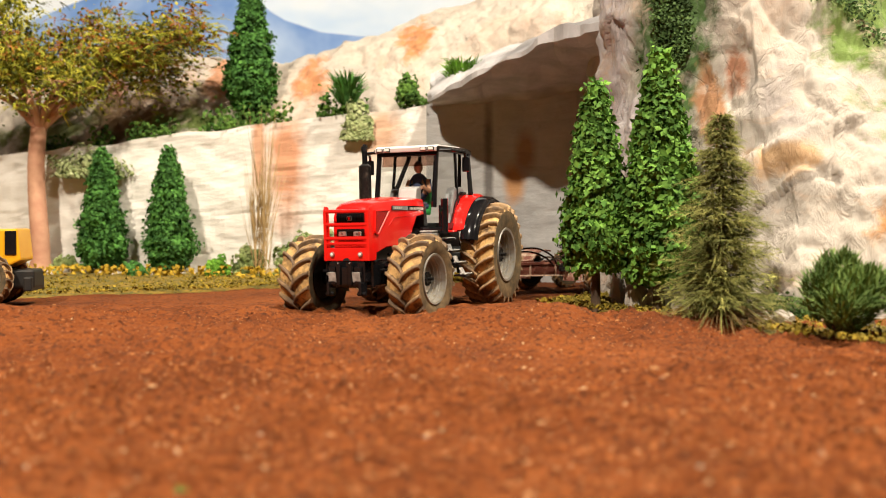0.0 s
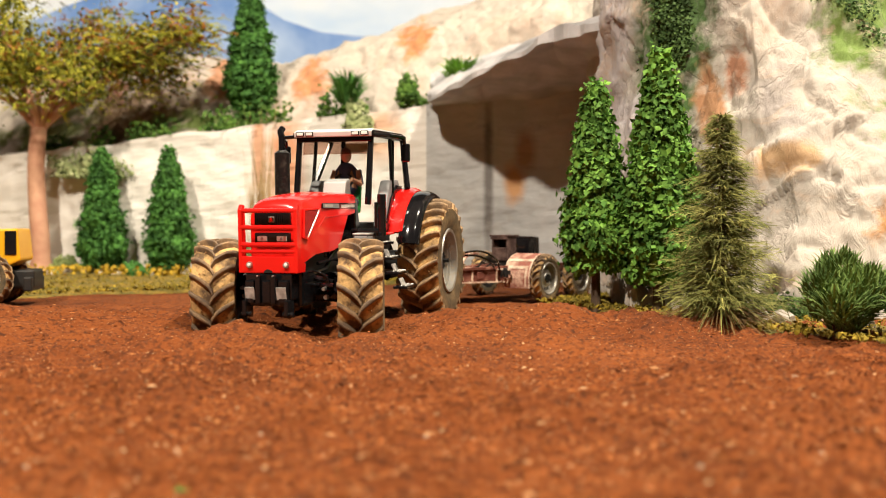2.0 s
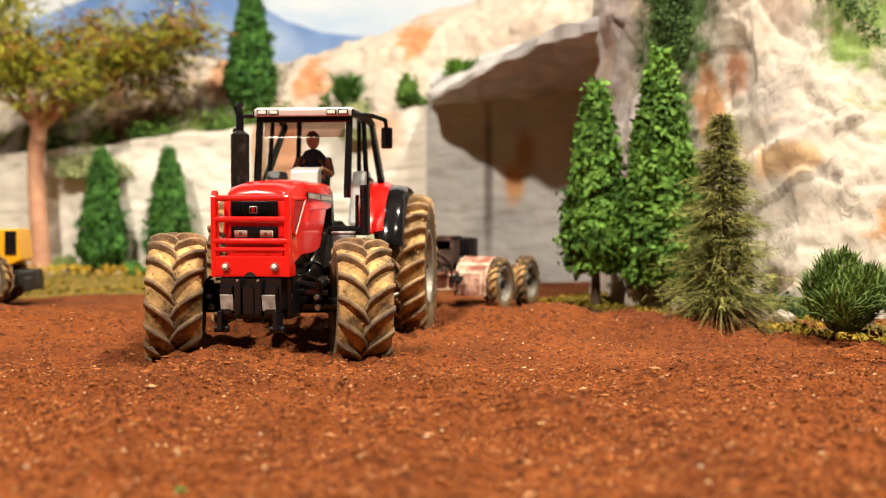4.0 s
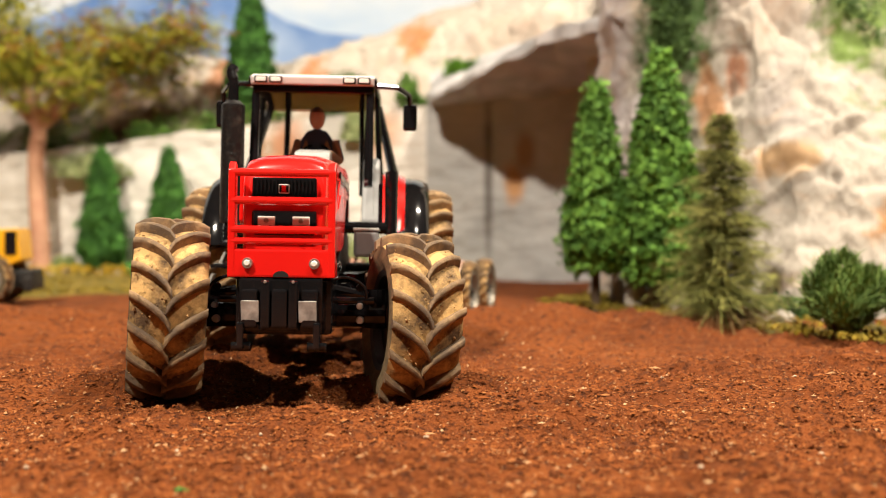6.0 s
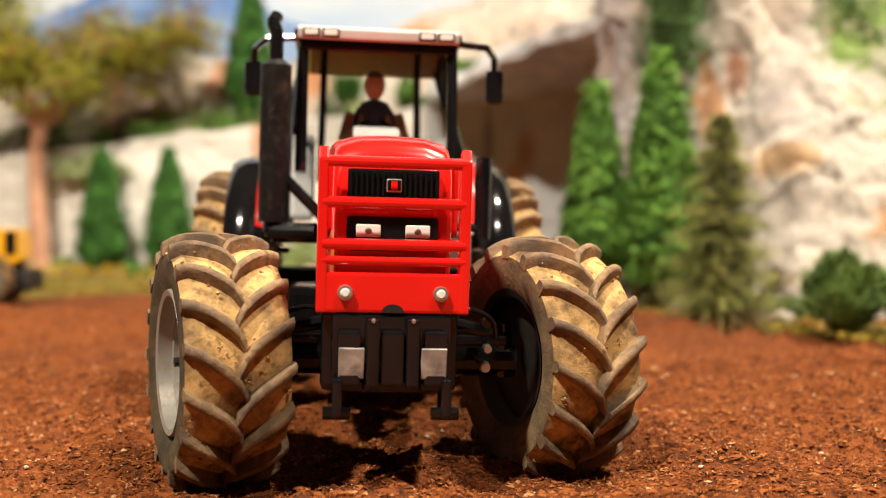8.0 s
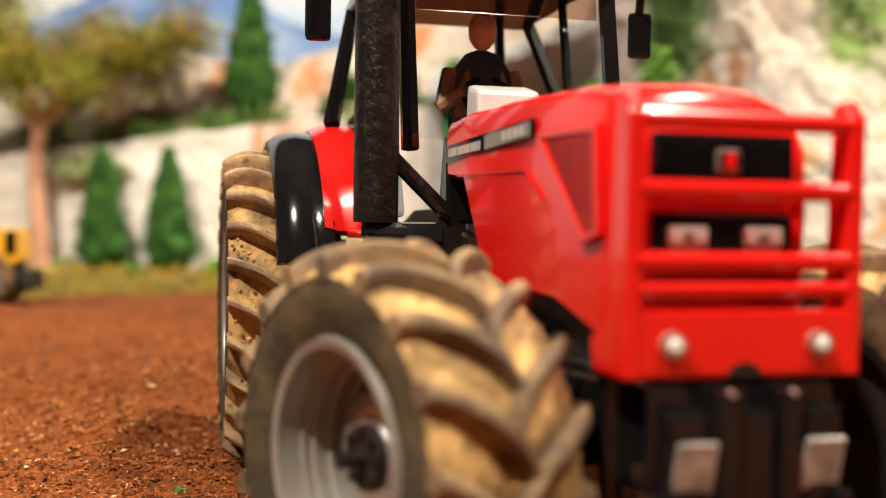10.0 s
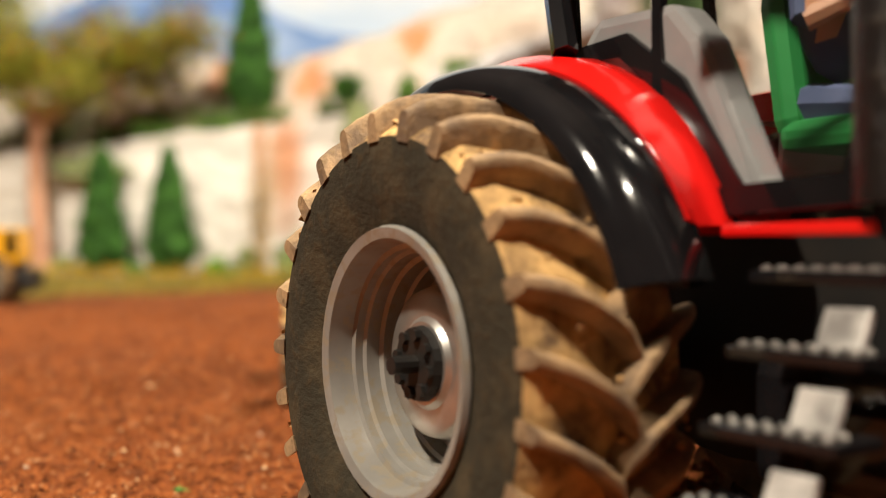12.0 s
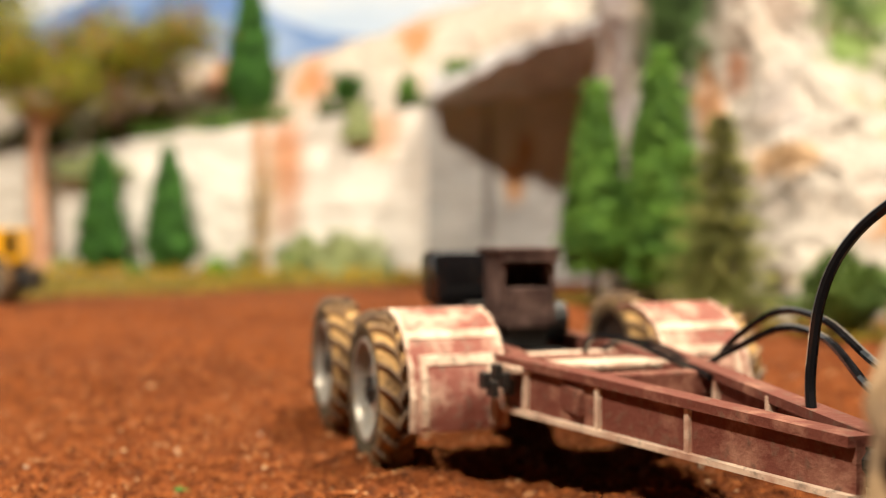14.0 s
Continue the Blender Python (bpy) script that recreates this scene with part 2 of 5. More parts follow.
RUSSET = foliage("russet_leaves", (0.30, 0.10, 0.015), (0.45, 0.20, 0.03))
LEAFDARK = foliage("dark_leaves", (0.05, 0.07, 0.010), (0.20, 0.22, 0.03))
STRAW = foliage("dry_straw", (0.45, 0.30, 0.13), (0.62, 0.46, 0.24))
CREEPER = foliage("pale_creeper", (0.25, 0.31, 0.12), (0.50, 0.54, 0.28))
HERB = foliage("small_herbs", (0.15, 0.22, 0.06), (0.40, 0.46, 0.19))
MOSS = foliage("ochre_moss", (0.13, 0.10, 0.010), (0.46, 0.32, 0.03))
CLIFF_MOSS = foliage("cliff_moss", (0.035, 0.075, 0.018), (0.12, 0.21, 0.05))
FLOWER = foliage("yellow_flowers", (0.45, 0.28, 0.02), (0.62, 0.42, 0.04))
BARK = speckled("pink_bark", (0.46, 0.22, 0.14), (0.60, 0.34, 0.22), 0.6, 0.8, depth=0.06)
WOOD = speckled("dark_stem", (0.05, 0.03, 0.018), (0.11, 0.07, 0.04), 1.0, 0.85, depth=0.05)


# ---- mesh helpers, in centimetres ----
def part(name, bm, mat, parent=None, label="", m=None, smooth=False):
    """Links a bmesh, made in centimetres, as one mesh object."""
    bmesh.ops.recalc_face_normals(bm, faces=bm.faces)
    bm.transform(Matrix.Scale(CM, 4))
    me = bpy.data.meshes.new(name)
    bm.to_mesh(me)
    bm.free()
    return mesh_part(name, me, mat, parent, label, m, smooth)


def mesh_part(name, me, mat, parent=None, label="", m=None, smooth=False):
    if not me.materials:
        me.materials.append(mat)
    if smooth:
        me.polygons.foreach_set("use_smooth", [True] * len(me.polygons))
        if len(me.polygons) < 9000:
            me.set_sharp_from_angle(angle=radians(38))
    ob = new(name, me)
    if parent:
        ob.parent = parent
    if m:
        ob.matrix_basis = m
    return tagged(ob, label)


def py_mesh(name, verts, faces):
    me = bpy.data.meshes.new(name)
    me.from_pydata([(v[0] * CM, v[1] * CM, v[2] * CM) for v in verts], [], faces)
    return me


def thing(name, m, label, category, group="", kind=""):
    ob = new(name)
    ob.empty_display_size = 0.01
    ob.matrix_basis = m
    return tagged(ob, label, category, group, kind)


def box(bm, centre, size, bevel=0.0, turn=(0, 0, 0)):
    m = pose(*centre, *turn) @ Matrix.Diagonal((*size, 1))
    r = bmesh.ops.create_cube(bm, size=1.0, matrix=m)
    if bevel:
        edges = list({e for v in r["verts"] for e in v.link_edges})
        bmesh.ops.bevel(bm, geom=edges, offset=bevel, segments=2, affect="EDGES", profile=0.6)
    return bm


def rod(bm, a, b, r, r2=None, seg=10):
    a, b = Vector(a), Vector(b)
    d = b - a
    m = Matrix.Translation((a + b) / 2) @ d.to_track_quat("Z", "Y").to_matrix().to_4x4()
    bmesh.ops.create_cone(bm, cap_ends=True, segments=seg, radius1=r, radius2=r if r2 is None else r2, depth=d.length, matrix=m)
    return bm


def pipe(bm, points, r, seg=8):
    for a, b in zip(points, points[1:]):
        rod(bm, a, b, r, None, seg)
    for p in points[1:-1]:
        bmesh.ops.create_icosphere(bm, subdivisions=1, radius=r * 1.02, matrix=Matrix.Translation(p))
    return bm


def tube(bm, points, r, seg=8):
    """One smooth hose swept along the points."""
    p = [Vector(q) for q in points]
    rings, side = [], Vector((0, 1, 0))
    for i, q in enumerate(p):
        d = (p[min(i + 1, len(p) - 1)] - p[max(i - 1, 0)]).normalized()
        up = d.cross(side).normalized()
        side = up.cross(d).normalized()
        rings.append([q + (side * math.cos(6.2832 * k / seg) + up * math.sin(6.2832 * k / seg)) * r for k in range(seg)])
    return loft(bm, rings)


def curve(points, n=6):
    """More points along a smooth line through the given ones."""
    p = [Vector(q) for q in points]
    p = [p[0] * 2 - p[1]] + p + [p[-1] * 2 - p[-2]]
    out = []
    for i in range(1, len(p) - 2):
        for k in range(n):
            t = k / n
            out.append(0.5 * (2 * p[i] + (p[i + 1] - p[i - 1]) * t + (2 * p[i - 1] - 5 * p[i] + 4 * p[i + 1] - p[i + 2]) * t * t + (3 * p[i] - p[i - 1] - 3 * p[i + 1] + p[i + 2]) * t ** 3))
    return out + [p[-2]]


def prism(bm, outline, y0, y1, bevel=0.0):
    """A side outline of (x, z) pulled from y0 to y1."""
    a = [bm.verts.new((x, y0, z)) for x, z in outline]
    b = [bm.verts.new((x, y1, z)) for x, z in outline]
    faces = [bm.faces.new(a), bm.faces.new(b[::-1])]
    for i in range(len(a)):
        j = (i + 1) % len(a)
        faces.append(bm.faces.new((a[j], a[i], b[i], b[j])))
    if bevel:
        edges = list({e for f in faces for e in f.edges})
        bmesh.ops.bevel(bm, geom=edges, offset=bevel, segments=2, affect="EDGES", profile=0.6)
    return bm


def lathe(bm, profile, seg=40):
    """A profile of (radius, y) turned round the y axis."""
    rings = []
    for r, y in profile:
        rings.append([bm.verts.new((r * math.cos(2 * math.pi * i / seg), y, r * math.sin(2 * math.pi * i / seg))) for i in range(seg)])
    for p, q in zip(rings, rings[1:]):
        for i in range(seg):
            j = (i + 1) % seg
            bm.faces.new((p[i], p[j], q[j], q[i]))
    return bm


def loft(bm, sections, close=True):
    """Skins a row of equal rings of points."""
    rings = [[bm.verts.new(p) for p in s] for s in sections]
    for p, q in zip(rings, rings[1:]):
        n = len(p)
        for i in range(n if close else n - 1):
            j = (i + 1) % n
            bm.faces.new((p[i], p[j], q[j], q[i]))
    if close:
        bm.faces.new(rings[0][::-1])
        bm.faces.new(rings[-1])
    return bm


def bm_new():
    return bmesh.new()


def leaf(verts, faces, p, n, s, rnd):
    """A small curled scrap of foam leaf: two folded triangles."""
    n = (n.normalized() + Vector((rnd.gauss(0, 0.5), rnd.gauss(0, 0.5), rnd.gauss(0, 0.5)))).normalized()
    t = n.cross(Vector((rnd.uniform(-1, 1), rnd.uniform(-1, 1), rnd.uniform(-1, 1)))).normalized()
    b = n.cross(t)
    k = len(verts)
    verts += [tuple(p + t * s * rnd.uniform(0.7, 1.3)), tuple(p + b * s * 0.7 + n * s * rnd.uniform(0.1, 0.7)), tuple(p - t * s * rnd.uniform(0.7, 1.3) + n * s * 0.2), tuple(p - b * s * 0.6 - n * s * 0.2)]
    faces += [(k, k + 1, k + 2), (k, k + 2, k + 3)]


def clump(verts, faces, p, n, s, rnd):
    """A bent scrap of foam foliage: two folded leaves round a point."""
    n = n.normalized()
    t = n.cross(Vector((rnd.uniform(-1, 1), rnd.uniform(-1, 1), rnd.uniform(-1, 1)))).normalized()
    b = n.cross(t)
    k = len(verts)
    verts += [tuple(p + t * s), tuple(p + b * s * 0.8 + n * s * 0.35), tuple(p - t * s), tuple(p - b * s * 0.8 + n * s * 0.25), tuple(p + n * s * 0.9)]
    faces += [(k, k + 1, k + 4), (k + 1, k + 2, k + 4), (k + 2, k + 3, k + 4), (k + 3, k, k + 4)]


def blade(verts, faces, p, d, length, w, droop, rnd):
    """A thin three-sided blade or needle, bent by droop."""
    d = d.normalized()
    side = d.cross(Vector((0, 0, 1)))
    side = side.normalized() * w if side.length > 1e-6 else Vector((w, 0, 0))
    up = side.cross(d).normalized() * w
    mid = p + d * length * 0.55 + Vector((0, 0, -droop * length * 0.25))
    end = p + d * length + Vector((0, 0, -droop * length))
    k = len(verts)
    verts += [tuple(p + side), tuple(p - side), tuple(p + up), tuple(mid + side * 0.8), tuple(mid - side * 0.8), tuple(mid + up * 0.8), tuple(end)]
    for i in range(3):
        j = (i + 1) % 3
        faces += [(k + i, k + j, k + 3 + j, k + 3 + i), (k + 3 + i, k + 3 + j, k + 6)]


# ---- ground ----
def mound(x, y, cx, cy, rx, ry, h):
    return h * math.exp(-((x - cx) / rx) ** 2 - ((y - cy) / ry) ** 2)


def soil_height(x, y):
    z = 0.30 * noise.noise((x * 0.09, y * 0.09, 3.1)) + 0.52 * noise.noise((x * 0.33, y * 0.33, 7.7))
    z += 0.24 * noise.noise((x * 1.1, y * 1.1, 1.3)) + 0.13 * noise.noise((x * 2.2, y * 2.2, 5.3))
    z += 0.34 * (1 - abs(noise.noise((x * 0.42, y * 0.55, 2.9)))) ** 4 + 0.16 * (1 - abs(noise.noise((x * 1.0, y * 1.2, 8.3)))) ** 4 - 0.20
    z += mound(x, y, -8.6, 44.2, 1.8, 1.2, 0.65) + mound(x, y, -2.6, 43.5, 2.0, 1.0, 0.35) + 0.40 * noise.noise((x * 0.10, y * 0.45, 6.1)) + mound(x, y, 1.6, 50, 2.4, 1.8, 1.15) + mound(x, y, 5.6, 50.5, 2.6, 2.0, 1.0) + mound(x, y, 10.5, 47, 3.0, 1.4, 0.5)
    z += mound(x, y, -20.5, 49, 4.0, 2.4, 1.25) + mound(x, y, 8.0, 36, 5.0, 1.6, 0.25)
    z += mound(x, y, -8.6, 30.4, 2.2, 2.0, 0.48) + mound(x, y, -1.0, 30.6, 2.4, 2.0, 0.44)
    z = (z if z > 0 else 0.35 * z) - mound(x, y, -4, 21.5, 9, 4.0, 0.26)
    far = min(1.0, max(0.0, (y - 56) / 12))
    return z * (1 - 0.75 * far) + 0.0 - 0.10 * far


def grid_sheet(xs, ys, height):
    verts = [(x, y, height(x, y)) for y in ys for x in xs]
    n = len(xs)
    faces = [(j * n + i, j * n + i + 1, (j + 1) * n + i + 1, (j + 1) * n + i) for j in range(len(ys) - 1) for i in range(n - 1)]
    return verts, faces


def spaced(a, b, step):
    n = max(1, int(round((b - a) / step)))
    return [a + (b - a) * i / n for i in range(n + 1)]


XS = spaced(-150, -40, 10)[:-1] + spaced(-40, -18, 0.8)[:-1] + spaced(-18, 18, 0.22)[:-1] + spaced(18, 40, 0.8)[:-1] + spaced(40, 150, 10)
YS = spaced(-120, 0, 10)[:-1] + spaced(0, 8, 0.8)[:-1] + spaced(8, 40, 0.2)[:-1] + spaced(40, 70, 0.35)[:-1] + spaced(70, 112, 1.2)[:-1] + spaced(112, 180, 10)
ground = mesh_part("ground", py_mesh("ground", *grid_sheet(XS, YS, soil_height)), SOIL, smooth=True)
tagged(ground, "reddish brown crumbly soil with mounds and ruts", "soil", kind="structure")


def crumbs():
    """Loose crumbs of soil and fibre on the field."""
    rnd = random.Random(5)
    verts, faces = [], []
    for k in range(85000):
        y = 16 + 20 * rnd.random() ** 1.2 if k % 4 else 30 + 28 * rnd.random()
        x = (rnd.random() - 0.5) * 0.95 * y
        s = rnd.uniform(0.010, 0.030) if k % 9 else rnd.uniform(0.03, 0.06)
        z = soil_height(x, y) + s * 0.2
        a, k = rnd.uniform(0, 6.28), rnd.choice((1.0, 1.3, 2.0, 3.5))
        dx, dy = math.cos(a) * s, math.sin(a) * s
        b = len(verts)
        verts += [(x + dx * k, y + dy * k, z), (x - dy, y + dx, z), (x - dx * k, y - dy * k, z + s * 0.3), (x + dy, y - dx, z), (x, y, z + s * 1.1)]
        faces += [(b, b + 1, b + 4), (b + 1, b + 2, b + 4), (b + 2, b + 3, b + 4), (b + 3, b, b + 4)]
    for k in range(46000):
        y = 18 + 15 * rnd.random() if k % 4 else 34 + 22 * rnd.random()
        x = (rnd.random() - 0.5) * 0.95 * y
        if k % 5:
            n = rnd.uniform(0.05, 0.17)
            blade(verts, faces, Vector((x, y, soil_height(x, y) + 0.02)), Vector((rnd.gauss(0, 1), rnd.gauss(0, 0.7), rnd.gauss(0.12, 0.25))), n, rnd.uniform(0.008, 0.016), 0.2, rnd)
        else:
            clump(verts, faces, Vector((x, y, soil_height(x, y) + 0.01)), Vector((rnd.gauss(0, 0.5), rnd.gauss(0, 0.5), 1)), rnd.uniform(0.03, 0.08), rnd)
    return py_mesh("soil_crumbs", verts, faces)


CRUMB = material("soil_crumb", (0.2, 0.07, 0.03), 0.95, 0, 0.15)
_n = Nodes(CRUMB)
_n.colour(_n.ramp(_n.add("ShaderNodeNewGeometry").outputs["Random Per Island"], [(0.0, (0.060, 0.017, 0.006)), (0.5, (0.20, 0.055, 0.014)), (0.86, (0.32, 0.098, 0.025)), (0.97, (0.40, 0.165, 0.058)), (1.0, (0.60, 0.40, 0.22))]))
tagged(mesh_part("soil_crumbs", crumbs(), CRUMB), "loose crumbs and pale fibres of brown soil", "soil crumbs", kind="stuff")


def strip(name, front, back, lift, mat, label):
    """A low uneven verge between two ground lines."""
    verts, faces, rows = [], [], 9
    n = 120
    for i in range(n + 1):
        s = i / n * (len(front) - 1)
        k = min(int(s), len(front) - 2)
        f = Vector(front[k]).lerp(Vector(front[k + 1]), s - k)
        b = Vector(back[k]).lerp(Vector(back[k + 1]), s - k)
        for j in range(rows + 1):
            u = j / rows
            p = f.lerp(b, u)
            w = 0.8 * noise.noise((p.x * 0.3, p.y * 0.3, 2))
            verts.append((p.x + w * 0.3, p.y + w * (1 - u), -0.5 + (lift + 0.5) * min(1, u * 5) + 0.25 * noise.noise((p.x * 0.7, p.y * 0.7, 9)) * min(1, u * 3)))
    for i in range(n):
        for j in range(rows):
            a = i * (rows + 1) + j
            faces.append((a, a + rows + 1, a + rows + 2, a + 1))
    return tagged(mesh_part(name, py_mesh(name, verts, faces), mat, smooth=True), label, "verge", kind="structure")


strip("verge_left", [(-60, 62), (-32, 66), (-20, 74), (-12, 84), (0, 92), (4, 96)], [(-64, 112), (-40, 110), (-28, 108), (-18, 105), (0, 99), (6, 99)], 0.35, VERGE, "ochre mossy verge along the foot of the wall")
strip("verge_right", [(5.5, 64), (8.5, 57), (12.0, 49), (16.0, 41), (22, 36), (40, 26)], [(12, 74), (16, 70), (20, 62), (26, 58), (34, 50), (50, 45)], 0.25, VERGE, "ochre mossy verge along the foot of the cliff")


# ---- unseen hall shell, added round the layout to dim fill and reflections ----
HALL = speckled("dim_surround_paint", (0.17, 0.148, 0.125), (0.21, 0.183, 0.155), 0.02, 0.9, depth=0.05)
for name, centre, size in (("floor", (0, 30, -92), (620, 620, 4)), ("ceiling", (0, 30, 202), (620, 620, 4)), ("wall_south", (0, -282, 55), (620, 4, 290)), ("wall_north", (0, 342, 55), (620, 4, 290)), ("wall_west", (-312, 30, 55), (4, 628, 290)), ("wall_east", (312, 30, 55), (4, 628, 290))):
    tagged(part(name, box(bm_new(), centre, size), HALL), "unseen hall surface, added in dim brown to hold down fill and reflections", "wall" if "wall" in name else name, kind="structure")


# ---- walls and rocks ----
def wall_line(points, thick, name, label, mat):
    """An upright plastered slab over a plan line of (x, y, top), rough in its face."""
    verts, faces = [], []
    rows = 44
    line = []
    for (x0, y0, h0), (x1, y1, h1) in zip(points, points[1:]):
        n = max(2, int(math.hypot(x1 - x0, y1 - y0) / 0.5))
        line += [(x0 + (x1 - x0) * i / n, y0 + (y1 - y0) * i / n, h0 + (h1 - h0) * i / n) for i in range(n)]
    line.append(points[-1])
    for x, y, h in line:
        h += 0.35 * noise.noise((x * 0.25, 4.2, 1))
        for j in range(rows + 1):
            z = -1 + (h + 1) * j / rows
            d = 0.28 * noise.noise((x * 0.16, z * 0.35, 8.8)) + 0.12 * noise.noise((x * 0.7, z * 1.1, 2.2)) - 0.06 * (abs(((z + 0.3 * noise.noise((x * 0.2, z, 4))) % 4.2) - 2.1) < 0.14)
            verts.append((x, y - d, z))
        verts.append((x, y + thick, h))
        verts.append((x, y + thick, -1))
    w = rows + 3
    for i in range(len(line) - 1):
        for j in range(w - 1):
            a = i * w + j
            faces.append((a, a + w, a + w + 1, a + 1))
    return tagged(mesh_part(name, py_mesh(name, verts, faces), mat, smooth=False), label, "wall", kind="structure")


wall_line([(-75, 112, 12.0), (-48, 108, 12.2), (-28, 105, 14.2), (-12, 102, 15.8), (-1.6, 99.43, 16.6)], 3.0, "wall_back", "cream plastered stone wall with reddish stains", PLASTER)
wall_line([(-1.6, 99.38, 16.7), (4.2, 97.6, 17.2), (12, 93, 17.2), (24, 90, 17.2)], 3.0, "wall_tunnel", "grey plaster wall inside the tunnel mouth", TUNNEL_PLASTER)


def crag(p, s, amp, seed):
    """Layered rock noise: large facets, ledges, small chips."""
    v = Vector(p) * s + Vector((seed, 0, 0))
    d = noise.hetero_terrain(v, 1.0, 2.0, 4, 0.4) - 0.6
    cell = noise.cell_vector(v * 1.7 + Vector((noise.noise(v * 2), 0, noise.noise(v * 1.3))))
    tall = Vector((v.x * 3.2, v.y * 3.2, v.z * 1.1))
    crack = (1 - abs(noise.noise(tall))) ** 9
    return amp * (0.34 * d + 0.16 * (cell.x - 0.5) + 0.10 * noise.noise(v * 4.0) + 0.045 * noise.noise(v * 10.0) + 0.02 * noise.noise(v * 22.0) - 0.13 * crack)


def rock_sheet(name, corner, nu, nv, amp, scale, seed, mat, label, category="rock"):
    """A rough rock face over corner(u, v), pushed out along its normal."""
    verts, faces = [], []
    for i in range(nu + 1):
        for j in range(nv + 1):
            u, v = i / nu, j / nv
            p = Vector(corner(u, v))
            du = Vector(corner(min(1, u + 0.01), v)) - Vector(corner(max(0, u - 0.01), v))
            dv = Vector(corner(u, min(1, v + 0.01))) - Vector(corner(u, max(0, v - 0.01)))
            n = du.cross(dv)
            n = n.normalized() if n.length > 1e-9 else Vector((0, -1, 0))
            verts.append(tuple(p + n * crag(p, scale, amp, seed)))
    for i in range(nu):
        for j in range(nv):
            a = i * (nv + 1) + j
            faces.append((a, a + nv + 1, a + nv + 2, a + 1))
    return tagged(mesh_part(name, py_mesh(name, verts, faces), mat, smooth=True), label, category, kind="structure")


def path(points, u):
    s = u * (len(points) - 1)
    k = min(int(s), len(points) - 2)
    return Vector(points[k]).lerp(Vector(points[k + 1]), s - k)


BANK_LOW = [(-80, 118, 11), (-50, 113, 11.8), (-29, 108, 13.8), (-12, 105, 15.6), (2, 101, 16.6), (8, 99, 18), (20, 97, 19)]
BANK_TOP = [(-80, 145, 26), (-50, 140, 27), (-32, 132, 27), (-21, 128, 24.3), (-8, 125, 28), (6, 122, 33), (20, 118, 44)]
rock_sheet("rock_bank", lambda u, v: path(BANK_LOW, u).lerp(path(BANK_TOP, u), v) + Vector((0, -3 * math.sin(v * 3.1), 2.5 * math.sin(v * 3.1))), 240, 70, 2.4, 0.13, 3, BANK, "pale cream rock bank with red stains, moss and painted brown tree shade", "rock bank")

CLIFF_FOOT = [(11.2, 80, -1), (10.8, 66, -1), (11.8, 61, -1), (14.5, 57.5, -1), (17.0, 53.5, -1), (18.2, 51, -1), (21.5, 48, -1), (27, 45, -1), (45, 38, -1)]
CLIFF_TOP = [(13.6, 88, 40), (12.1, 72, 40), (13.8, 71, 42), (17.5, 71, 44), (19.5, 70, 44), (20.5, 74, 44), (27, 76, 44), (40, 74, 44), (60, 70, 44)]
rock_sheet("cliff", lambda u, v: path(CLIFF_FOOT, u).lerp(path(CLIFF_TOP, u), v), 330, 220, 3.0, 0.12, 11, CLIFF, "craggy cream and ochre cliff with mossy streaks", "cliff")


def overhang():
    """The jutting rock roof of the tunnel mouth, thick and rough at its lip."""
    lip = [(-1.2, 95, 16.5), (3.5, 86, 17.8), (8.5, 79, 19.2), (11.7, 74, 19.0), (14.0, 72, 18.6)]
    rear = [(-1.2, 101, 16.4), (5, 100, 16.4), (12, 97, 16.4), (18, 94, 16.4), (24, 92, 16.4)]
    verts, faces, nu, nv = [], [], 60, 24
    for top in (0, 1):
        for i in range(nu + 1):
            for j in range(nv + 1):
                u, v = i / nu, j / nv
                p = path(lip, u).lerp(path(rear, u), v)
                z = p.z + 0.5 * noise.noise((p.x * 0.3, p.y * 0.3, 3 + top))
                if top:
                    z += 0.25 + 3.4 * v + 6.0 * u * v + 0.9 * u
                verts.append((p.x + 0.5 * noise.noise((u * 14, v * 3, 2)), p.y + 0.8 * noise.noise((u * 17, v * 3, 6)), z))
    w = nv + 1
    top = (nu + 1) * w
    for i in range(nu):
        for j in range(nv):
            a = i * w + j
            faces.append((a, a + 1, a + w + 1, a + w))
            faces.append((top + a, top + a + w, top + a + w + 1, top + a + 1))
        faces.append((i * w, i * w + w, top + i * w + w, top + i * w))
    for i in (0, nu):
        for j in range(nv):
            a = i * w + j
            faces.append((a, a + 1, top + a + 1, top + a))
    return py_mesh("tunnel_roof", verts, faces)


tagged(mesh_part("tunnel_roof", overhang(), SLAB), "jutting grey rock roof over the tunnel mouth", "rock overhang", kind="structure")


def cliff_moss():
    """Flocked green moss that grows on the streaks of the cliff."""
    rnd = random.Random(17)
    verts, faces = [], []
    co = [v.co * 100 for v in bpy.data.objects["cliff"].data.vertices]
    for c in co:
        for (mx, my, mz), (rx, ry, rz), share in (((14.2, 66, 20), (1.5, 12, 6.5), 1.0), ((24, 64, 17.5), (1.6, 12, 4.0), 0.5), ((21, 70, 24), (2.0, 12, 4), 0.6), ((16.9, 52, 0.5), (2.5, 5, 0.9), 0.6)):
            d = math.hypot((c.x - mx) / rx, (c.y - my) / ry, (c.z - mz) / rz)
            if d + 0.9 * noise.noise(c * 0.35) < 0.75 and rnd.random() < share:
                for _ in range(5):
                    leaf(verts, faces, c + Vector((rnd.gauss(0, 0.22), rnd.uniform(-0.3, 0), rnd.gauss(0, 0.22))), Vector((0, -1, 0.5)), rnd.uniform(0.06, 0.16), rnd)
    return py_mesh("cliff_moss", verts, faces)


